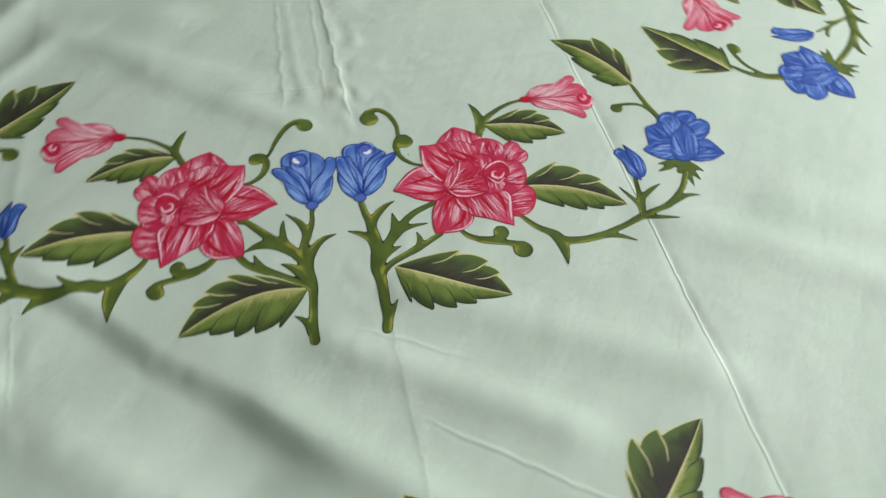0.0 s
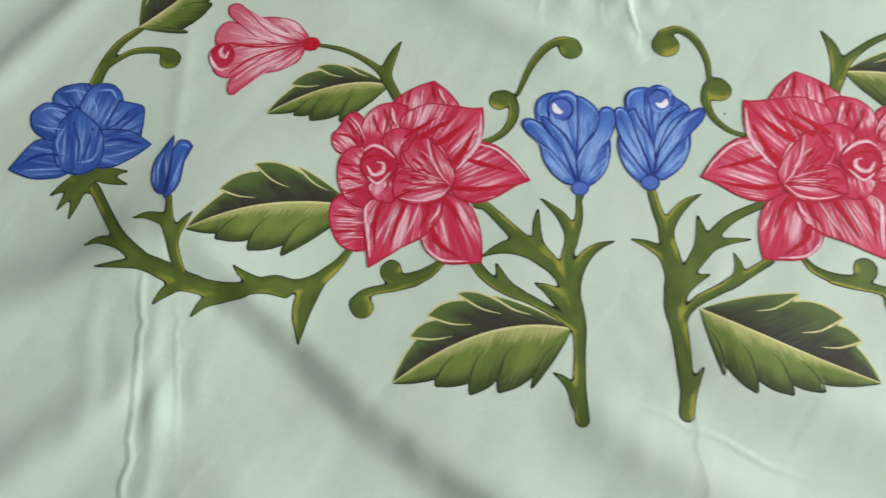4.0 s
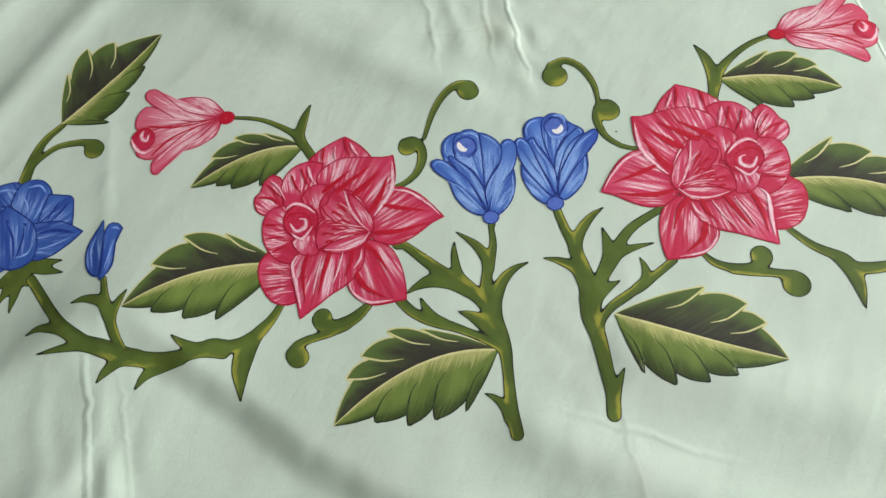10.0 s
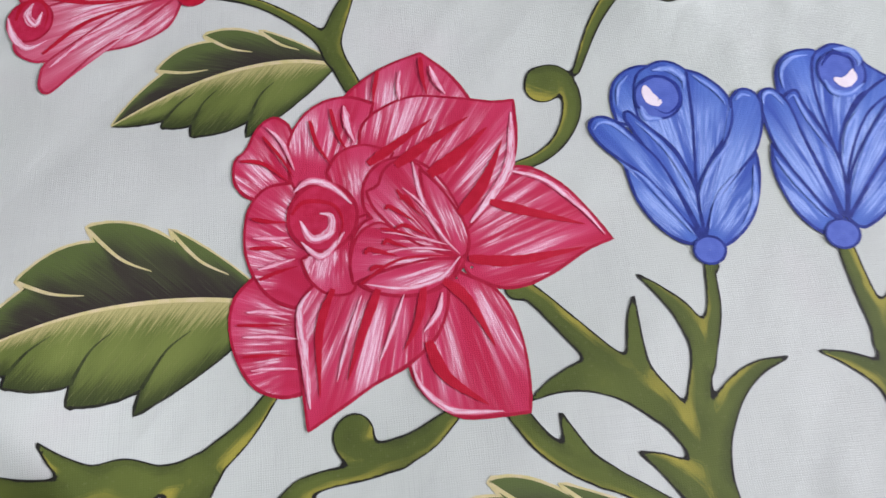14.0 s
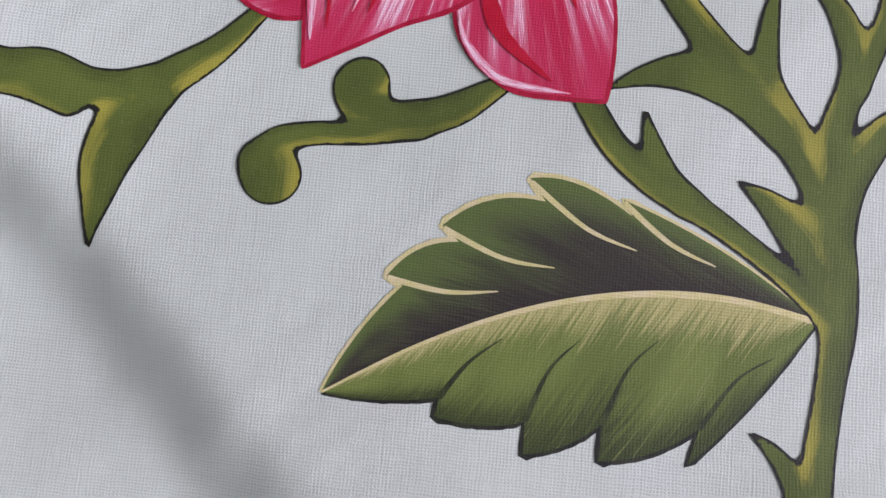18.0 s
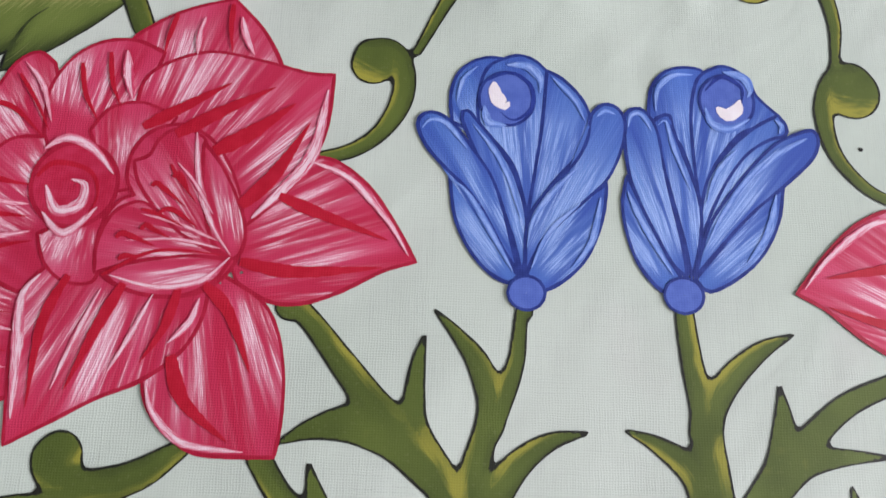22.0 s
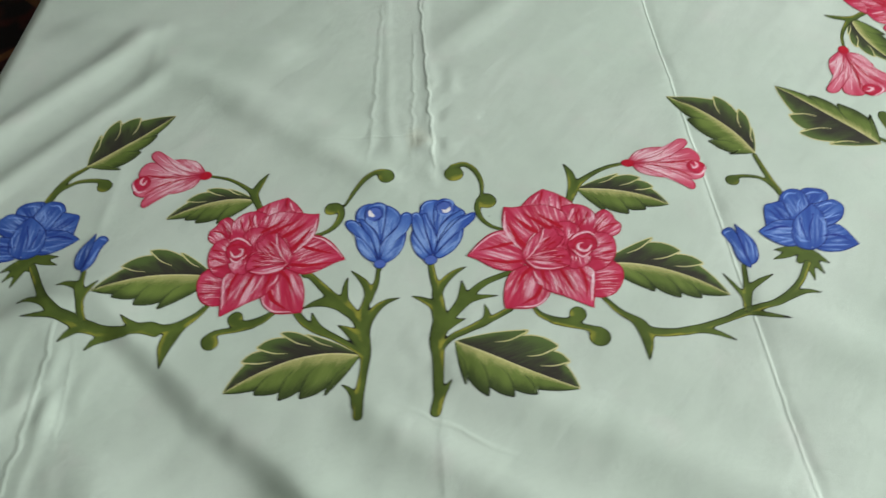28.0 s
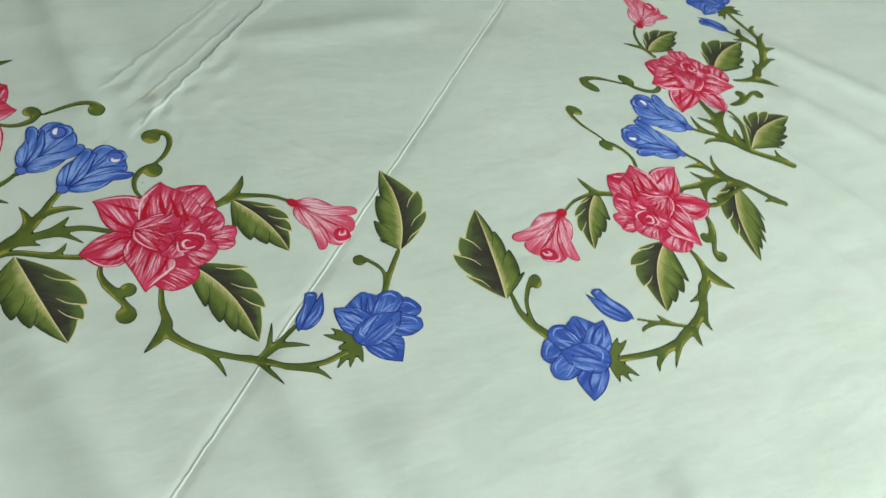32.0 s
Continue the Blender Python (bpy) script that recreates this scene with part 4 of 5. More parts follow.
def draw_leaves(paint):
    paint.use('small_leaf')
    paint.leaf((-137, 76.8), (-174.4, 78.6), (-216.6, 61.9),
               [(-164.2, 94.4), (-184.4, 94.9), (-201.3, 82.6)],
               [(-169.5, 52.3), (-188.6, 54.7), (-198.9, 59.4)])
    paint.use('side_leaf')
    paint.leaf((-161, -8), (-213, -4.1), (-260.4, -19.3),
               [(-195, 21), (-222, 24.4), (-242.7, 7.6)],
               [(-204.1, -38.1), (-223.4, -33.7), (-241.9, -26.5)])
    paint.use('low_leaf')
    paint.leaf((-37.8, -92.3), (-87.6, -92.3), (-140.2, -117),
               [(-80.5, -70.3), (-100.8, -67.6), (-118.6, -79.6), (-129.3, -91.5)],
               [(-63.7, -124.4), (-81.9, -125.2), (-97.6, -125.4), (-116.4, -119.6)])
    paint.use('top_leaf')
    paint.leaf((-307.1, 135.8), (-270, 166.1), (-232.7, 201.4),
               [(-304.1, 180.2), (-289.6, 200.7), (-268.8, 202.1)],
               [(-273.4, 129.4), (-258.1, 152.1), (-246.4, 173.8)])


def draw_leaves_right(paint):
    paint.use('sheet')
    paint.leaf((154.4, 65.5), (197, 57.8), (231.6, 39.8),
               [(195, 80.6), (213.2, 73.2), (222.4, 60.9)],
               [(175.3, 35.9), (194.7, 32.2), (210, 35.7)])
    paint.use('sheet')
    paint.leaf((159.9, -20.3), (210.6, -29.8), (256.2, -59.4),
               [(208.7, 3.4), (228.1, -13), (243.5, -27)],
               [(198.5, -50.8), (217.6, -58.2), (233.4, -60.1)])
    paint.use('sheet')
    paint.leaf((35.8, -85.3), (80.2, -109.9), (124.6, -132.8),
               [(93.1, -79.8), (114.1, -95.3), (120.6, -109.1)],
               [(41.5, -123.9), (57.3, -133.9), (75.9, -136.3), (92.7, -135.6)])
    paint.use('sheet')
    paint.leaf((324.7, 94.9), (302.6, 143.3), (263.4, 181.2),
               [(332.1, 128.1), (328, 155.6), (309.5, 176.6)],
               [(301.8, 96), (287.6, 114.9), (275.8, 146.5)])


def draw_rose(paint):
    paint.use('rose')
    f = paint.flower('painted_rose', 'pink', (-127.0, 19.8), 25.5, 'large crimson pink rose hand-painted on mint cloth')
    paint.petal(f, 'petal', 'pink', (-119.8, 37.2), [(-135.4, 61.7), (-129.0, 68.8), (-119.5, 74.1), (-107.6, 77.9, 1), (-99.4, 69.4), (-95.0, 62.6), (-92.1, 56.6, 1), (-105.8, 50.8), (-127.4, 52.4)])
    paint.petal(f, 'petal', 'pink', (-153.5, -16.6), [(-168.2, 1.6, 1), (-174.4, -4.9), (-175.9, -14.5), (-173.4, -25.3), (-167.9, -33.8), (-159.7, -37.3), (-152.7, -36.4, 1), (-153.2, -22.2), (-153.6, -9.7), (-161.4, -1.6)])
    paint.petal(f, 'petal', 'pink', (-153.5, 33.1), [(-155.1, 54.7, 1), (-159.9, 58.1), (-165.5, 54.7), (-169.8, 46.7), (-173.5, 43.1), (-173.9, 35.6), (-170.6, 30.4), (-165.8, 27.9, 1), (-154.7, 28.6), (-148.8, 33.8)])
    paint.petal(f, 'petal', 'pink', (-140.7, 35.5), [(-155.0, 31.0, 1), (-155.6, 46.3), (-150.8, 56.5), (-143.2, 62.1), (-134.0, 63.2), (-125.6, 59.8, 1), (-128.2, 48.7), (-128.9, 37.2), (-140.1, 30.9), (-150.0, 26.8)])
    paint.petal(f, 'petal', 'pink', (-149.3, 10.5), [(-154.7, 33.1, 1), (-163.5, 32.1), (-169.3, 25.1), (-170.9, 14.9), (-169.8, 6.5), (-166.2, -1.6), (-161.1, -7.1), (-155.6, -9.7, 1), (-147.0, -6.5), (-145.7, 9.8), (-151.0, 23.4)])
    paint.petal(f, 'petal', 'pink', (-98.8, -2.9), [(-84.0, 30.6, 1), (-75.5, 29.5), (-66.3, 22.9), (-58.6, 12.6), (-52.5, 2.0, 1), (-61.4, -0.9), (-72.7, -7.0), (-82.5, -10.4), (-90.8, -10.0), (-99.4, -5.2, 1), (-102.4, 6.3), (-91.7, 21.3)])
    paint.petal(f, 'petal', 'pink', (-103.7, -5.1), [(-103.0, -3.5, 1), (-92.5, -10.0), (-87.7, -17.9), (-85.3, -28.7), (-85.0, -40.7), (-86.1, -49.2, 1), (-95.0, -49.4), (-105.9, -48.7), (-114.6, -43.4), (-119.5, -36.6), (-121.1, -30.0, 1), (-114.5, -17.7), (-108.6, -5.1)])
    paint.petal(f, 'petal', 'pink', (-130.3, -3.4), [(-148.7, -2.6, 1), (-153.6, -8.4), (-155.0, -17.5), (-154.1, -31.3), (-152.6, -48.1, 1), (-142.1, -42.1), (-131.9, -36.2), (-121.4, -31.5), (-112.2, -24.2), (-107.4, -15.0), (-106.3, -5.1, 1), (-119.3, 1.4), (-136.6, 1.5)])
    paint.petal(f, 'petal', 'pink', (-109.8, 24.9), [(-131.6, 40.8, 1), (-130.3, 50.9), (-124.1, 56.8), (-112.2, 60.8), (-97.2, 58.5), (-84.7, 55.5), (-77.6, 55.4, 1), (-78.5, 40.5), (-81.8, 29.9), (-88.7, 19.6), (-98.3, 10.2, 1), (-103.6, 21.4), (-111.8, 30.8), (-121.2, 35.4)])
    paint.petal(f, 'inner_petal', 'pink', (-131.4, 19.9), [(-143.1, 35.5, 1), (-138.4, 42.3), (-129.6, 44.4), (-120.1, 40.4, 1), (-124.0, 33.7), (-127.6, 25.0), (-130.5, 19.2, 1), (-135.9, 19.9)])
    paint.petal(f, 'inner_petal', 'pink', (-139.9, 9.8), [(-152.7, 5.9, 1), (-149.9, -1.6), (-144.2, -6.5), (-136.7, -6.5), (-135.0, 0.6), (-133.2, 9.8, 1), (-140.7, 11.5)])
    paint.petal(f, 'inner_petal', 'pink', (-101.7, 1.3), [(-125.8, 36.5), (-116.9, 38.2), (-108.0, 32.5), (-101.5, 21.0), (-98.8, 8.9), (-100.4, -0.3), (-107.0, -7.4), (-116.7, -9.8), (-126.8, -8.5), (-134.1, -4.9), (-137.0, 0.6), (-136.1, 9.8), (-132.5, 15.8), (-128.8, 17.5, 1), (-131.4, 22.3), (-130.8, 30.2)])
    paint.petal(f, 'inner_petal', 'pink', (-101.7, 0.8), [(-130.1, 27.3, 1), (-126.1, 29.2), (-124.2, 33.8), (-119.4, 37.3), (-113.5, 35.7), (-110.9, 32.1), (-110.0, 19.1), (-106.9, 6.9), (-101.7, 1.1, 1), (-113.6, 5.7), (-123.0, 14.4), (-128.3, 21.4)])
    paint.petal(f, 'inner_petal', 'pink', (-101.7, 0.8), [(-136.1, 7.5), (-133.5, 12.6), (-129.6, 15.2), (-125.9, 15.6), (-121.7, 12.7), (-113.6, 6.2), (-101.7, 0.9, 1), (-114.2, 0.5), (-122.9, 0.1), (-130.4, -2.0), (-136.4, -4.0, 1), (-137.0, 2.2)])
    paint.petal(f, 'inner_petal', 'pink', (-101.7, 0.8), [(-111.9, 33.5, 1), (-106.2, 26.6), (-100.7, 16.3), (-98.2, 8.1), (-99.4, 2.0), (-101.7, 0.8, 1), (-106.4, 4.8), (-109.8, 14.3), (-111.3, 24.1)])
    paint.petal(f, 'inner_petal', 'pink', (-101.7, 0.8), [(-133.8, -4.6, 1), (-128.9, -1.6), (-120.0, 0.3), (-111.2, 1.4), (-101.7, 0.6, 1), (-105.3, -5.2), (-113.0, -9.2), (-122.4, -9.4), (-129.4, -7.5)])
    paint.whorl(f, 'pink', (-145.0, 19.9), 12.1)
    paint.dab(f, 'red', 3.0, [(-128.9, 37.2), (-120.3, 42.5), (-105.9, 51.5)])
    paint.dab(f, 'red', 3.4, [(-119.7, 35.4), (-108.2, 42.5), (-93.6, 50.7)])
    paint.dab(f, 'red', 4.0, [(-108.8, 30.8), (-98.8, 37.1), (-87.8, 46.0)])
    paint.dab(f, 'red', 3.6, [(-100.2, 15.6), (-92.0, 24.8), (-83.3, 40.5)])
    paint.dab(f, 'white', 3.7, [(-97.0, 12.2), (-88.8, 21.3), (-81.9, 31.7), (-78.9, 50.7)])
    paint.dab(f, 'red', 2.8, [(-90.1, 18.9), (-79.5, 14.5), (-60.2, 7.6)])
    paint.dab(f, 'red', 3.1, [(-99.0, 0.3), (-84.4, -2.0), (-61.5, 0.1)])
    paint.dab(f, 'white', 2.2, [(-82.7, 29.2), (-71.1, 24.3), (-60.7, 13.3), (-54.6, 3.6)])
    paint.dab(f, 'red', 2.9, [(-107.7, -6.1), (-100.8, -13.1), (-93.9, -28.7)])
    paint.dab(f, 'red', 3.4, [(-114.4, -24.8), (-109.9, -36.1), (-98.0, -45.9)])
    paint.dab(f, 'white', 2.3, [(-119.7, -32.1), (-117.3, -39.0), (-108.9, -46.4), (-93.8, -48.2)])
    paint.dab(f, 'white', 2.1, [(-108.5, -9.9), (-110.4, -16.2), (-115.5, -21.8)])
    paint.dab(f, 'white', 3.1, [(-150.1, -4.9), (-153.7, -11.2), (-152.8, -25.2), (-151.7, -41.7)])
    paint.dab(f, 'red', 2.3, [(-142.9, -4.9), (-147.7, -17.5), (-148.6, -38.8)])
    paint.dab(f, 'red', 2.6, [(-128.5, -6.6), (-134.1, -19.2), (-139.9, -34.4)])
    paint.dab(f, 'red', 2.3, [(-114.1, -7.3), (-116.8, -17.7), (-122.0, -26.9)])
    paint.dab(f, 'white', 1.4, [(-134.0, -8.1), (-139.3, -22.2), (-143.2, -34.3)])
    paint.dab(f, 'white', 1.5, [(-120.5, -9.2), (-125.4, -20.8), (-129.9, -29.9)])
    paint.dab(f, 'white', 1.9, [(-114.0, 36.1), (-111.8, 21.5), (-107.0, 9.6), (-101.7, 2.0)])
    paint.dab(f, 'white', 1.8, [(-101.7, 1.3), (-108.6, -5.1), (-119.8, -7.3), (-132.4, -4.6)])
    paint.dab(f, 'red', 0.9, [(-134.4, -4.6), (-120.8, 2.4), (-102.0, 1.7)])
    paint.dab(f, 'pale', 1.3, [(-107.3, 13.0), (-113.0, 21.5), (-118.3, 27.3)])
    paint.dab(f, 'pale', 1.3, [(-105.2, 5.6), (-117.3, 10.3), (-126.2, 12.4)])
    paint.dab(f, 'pale', 1.2, [(-104.5, 3.6), (-116.8, 5.7), (-129.8, 4.8)])
    paint.dab(f, 'red', 0.9, [(-120.0, 26.7), (-117.9, 23.2), (-111.9, 15.7)])
    paint.dab(f, 'red', 0.9, [(-126.4, 13.7), (-121.8, 12.4), (-114.2, 9.0)])
    paint.dab(f, 'white', 2.9, [(-154.2, 29.6), (-148.7, 33.1), (-141.5, 30.3), (-135.1, 23.3)])
    paint.dab(f, 'white', 3.5, [(-152.5, 19.3), (-148.7, 12.5), (-142.8, 14.5), (-142.3, 19.9), (-146.0, 21.3)])
    paint.dab(f, 'white', 2.5, [(-152.4, 11.9), (-145.8, 6.2), (-138.1, 13.8)])
    paint.dab(f, 'red', 1.3, [(-155.2, 21.7), (-150.8, 25.8), (-141.7, 24.0), (-138.5, 17.2), (-141.1, 9.8)])
    paint.dab(f, 'red', 1.3, [(-168.4, 21.7), (-162.3, 20.0), (-156.3, 19.3)])
    paint.dab(f, 'red', 1.3, [(-169.2, 11.5), (-162.4, 10.9), (-155.7, 10.5)])
    paint.dab(f, 'red', 1.2, [(-166.3, 0.6), (-160.3, 2.6), (-153.6, 3.9)])
    paint.dab(f, 'pale', 1.9, [(-166.8, 3.9), (-160.7, 5.2), (-154.5, 6.5)])
    paint.dab(f, 'pale', 1.9, [(-168.0, 14.9), (-162.0, 14.2), (-156.2, 13.9)])
    paint.dab(f, 'pale', 2.1, [(-170.5, -9.7), (-163.4, -10.3), (-156.1, -11.9)])
    paint.dab(f, 'pale', 1.8, [(-172.0, -17.6), (-163.6, -18.2), (-155.0, -19.7)])
    paint.dab(f, 'pale', 1.5, [(-169.4, -28.3), (-162.0, -28.3), (-154.9, -29.2)])
    paint.dab(f, 'red', 0.9, [(-173.5, -13.5), (-165.0, -14.4), (-155.9, -15.3)])
    paint.dab(f, 'red', 0.9, [(-171.8, -23.8), (-163.5, -24.0), (-155.0, -25.2)])
    paint.dab(f, 'red', 1.3, [(-147.6, 55.4), (-145.6, 46.3), (-141.0, 38.0)])
    paint.dab(f, 'red', 1.3, [(-140.3, 59.1), (-138.7, 49.9), (-135.5, 42.6)])
    paint.dab(f, 'pale', 3.0, [(-135.8, 59.8), (-134.7, 52.4), (-132.7, 45.1)])
    paint.dab(f, 'red', 1.4, [(-123.1, 72.2), (-124.9, 64.6), (-125.6, 59.0)])
    paint.dab(f, 'red', 1.4, [(-107.7, 76.0), (-107.8, 68.3), (-106.6, 60.4)])
    paint.dab(f, 'pale', 2.7, [(-104.9, 72.1), (-103.3, 66.4), (-100.4, 60.4)])
    paint.dab(f, 'pale', 2.0, [(-115.2, 71.4), (-116.3, 65.7), (-116.4, 59.7)])
    paint.dab(f, 'red', 1.3, [(-171.7, 42.8), (-163.9, 40.9), (-155.3, 33.1)])
    paint.dab(f, 'red', 1.0, [(-163.8, 51.1), (-158.1, 42.7), (-153.7, 34.5)])
    paint.dab(f, 'pale', 1.6, [(-162.8, 54.7), (-157.3, 48.1), (-153.5, 37.3)])
    paint.dab(f, 'red', 1.3, [(-124.3, 20.1), (-123.4, 21.2), (-121.8, 20.2), (-119.1, 18.2), (-114.7, 14.6)])
    paint.dab(f, 'red', 1.3, [(-119.1, 23), (-117.7, 24.1), (-116, 22), (-114.1, 18.4)])
    paint.dab(f, 'red', 1.3, [(-121.5, 12.9), (-119.6, 14), (-116.5, 13), (-111, 9)])
    paint.dab(f, 'red', 1.5, [(-132, 5.5), (-130.7, 6.9), (-127.6, 5.9), (-121.4, 3.5)])
    paint.dab(f, 'red', 1.3, [(-125.9, 8), (-124.6, 9.4), (-122.9, 8.4), (-117.6, 5.7)])
    paint.dab(f, 'red', 1.3, [(-130.7, -0.3), (-128.9, 0.8), (-124.9, 0.4)])


def draw_bell(paint):
    paint.use('bell')
    f = paint.flower('painted_bellflower', 'blue', (-28.5, 50.3), 7, 'closed blue bell-shaped flower painted beside its twin')
    paint.petal(f, 'petal', 'blue', (-25.0, 27.9), [(-43.8, 42.7, 1), (-44.5, 50.7), (-42.5, 57.7), (-37.5, 62.1), (-31.7, 63.2), (-27.6, 60.8), (-29.3, 49.4), (-25, 27.9, 1), (-32.1, 37.1)])
    paint.petal(f, 'petal', 'blue', (-22.5, 17.5), [(-36.3, 52.9), (-34, 59.9), (-29.3, 63), (-25, 64.2), (-20.5, 62.8), (-16.8, 59.2, 1), (-17.6, 46.2), (-19.8, 29.3), (-22.6, 16.9, 1), (-25.8, 29), (-30.4, 36), (-36.1, 42.4)])
    paint.petal(f, 'petal', 'blue', (-22.6, 15.6), [(-17, 59.7, 1), (-12.4, 57.3), (-7.2, 51.8), (-4.6, 45.5), (-5.7, 38.8), (-9.3, 33), (-15, 26.5), (-22.7, 15.1, 1), (-21.6, 21.6), (-18.6, 41.3)])
    paint.petal(f, 'petal', 'blue', (-25.5, -1.3), [(-44.2, 28.1, 1), (-39.8, 24), (-34.7, 17), (-29.1, 6.4), (-25.1, -0.7, 1), (-27.5, -2.7), (-32.9, -0.1), (-38.5, 6.4), (-42.5, 15.4)])
    paint.petal(f, 'petal', 'blue', (-22.0, -1.2), [(-0.3, 26.4, 1), (-1.5, 17), (-5.4, 6.4), (-11, -0.3), (-17.7, -4.4), (-20.9, -2.8), (-22.7, -0.1, 1), (-18.6, 9), (-12.7, 15.5), (-6.1, 21.8)])
    paint.petal(f, 'petal', 'blue', (-23.8, -0.1), [(-41.1, 43.8), (-39.6, 46.4), (-36.5, 43), (-30.9, 36), (-26.1, 27.6), (-23, 16.9), (-22.7, 7.2), (-24, -0.9, 1), (-26.4, 9.3), (-30.8, 21.8), (-36, 31.9)])
    paint.petal(f, 'petal', 'blue', (-25.1, 0.1), [(-53.5, 41.5), (-52, 44.7), (-48.2, 45.2), (-43.3, 42.1), (-37.8, 34.7), (-32.9, 27.6), (-29.7, 19.5), (-26.9, 8.7), (-24.6, -0.5, 1), (-29.1, 6.4), (-34.7, 17), (-40.1, 24), (-45.8, 29.4), (-51, 35.4)])
    paint.petal(f, 'petal', 'blue', (-22.8, 0.4), [(-4.4, 46.5), (-0.8, 50), (3.3, 49.1), (5.4, 44.7), (4.2, 37.1), (0.2, 28.2), (-6.1, 21.5), (-12.7, 15.5), (-18.4, 9.3), (-23.1, -0.5, 1), (-23.1, 6), (-22.3, 14.9), (-17.1, 23.5), (-9.3, 32), (-5.5, 39.4)])
    paint.whorl(f, 'blue', (-28.5, 50.5), 7.9)
    paint.knob(f, 'blue', (-22.8, -5.3), 4.6)
    paint.dab(f, 'lblue', 3.2, [(-28.5, 61), (-22.3, 60.7), (-18.8, 56.7), (-19, 52.6)])
    paint.dab(f, 'lblue', 3.0, [(-34.9, 48), (-33.5, 43.1), (-28.5, 42.3)])
    paint.dab(f, 'white', 4.6, [(-32.2, 55.5), (-31.6, 51.2), (-28.9, 48.2), (-27.8, 49.5)])
    paint.dab(f, 'dblue', 1.0, [(-34.5, 55.5), (-27.6, 58.5), (-21.7, 54.7), (-21.5, 47.9), (-26.4, 44), (-30.4, 46.3)])
    paint.dab(f, 'lblue', 1.8, [(-52.1, 40.5), (-49.9, 43.1), (-45.3, 42), (-39.5, 35)])
    paint.dab(f, 'lblue', 1.6, [(-37.9, 42.3), (-31.5, 34.1), (-27.5, 26), (-24.3, 15.1)])
    paint.dab(f, 'lblue', 1.8, [(-15.3, 57.5), (-9, 50.9), (-6.2, 44.8)])
    paint.dab(f, 'lblue', 2.2, [(-43.2, 25.4), (-38.7, 21.5), (-31.3, 9.1), (-26.4, 0.3)])
    paint.dab(f, 'lblue', 1.8, [(-2.7, 46.2), (-0.3, 48.1), (2.6, 47.1)])
    paint.dab(f, 'lblue', 2.2, [(-2.1, 22.2), (-4.7, 10), (-10.4, 1.9)])
    paint.dab(f, 'lblue', 1.8, [(-7.6, 31.5), (-15.1, 23.5), (-20.8, 15.2), (-22.6, 7.2)])
    paint.dab(f, 'lblue', 1.8, [(-7.8, 20.3), (-16.4, 11.9), (-21.4, 1.6)])
    paint.dab(f, 'lblue', 1.5, [(-42.6, 48.9), (-40.9, 55.9), (-36.9, 60.2)])


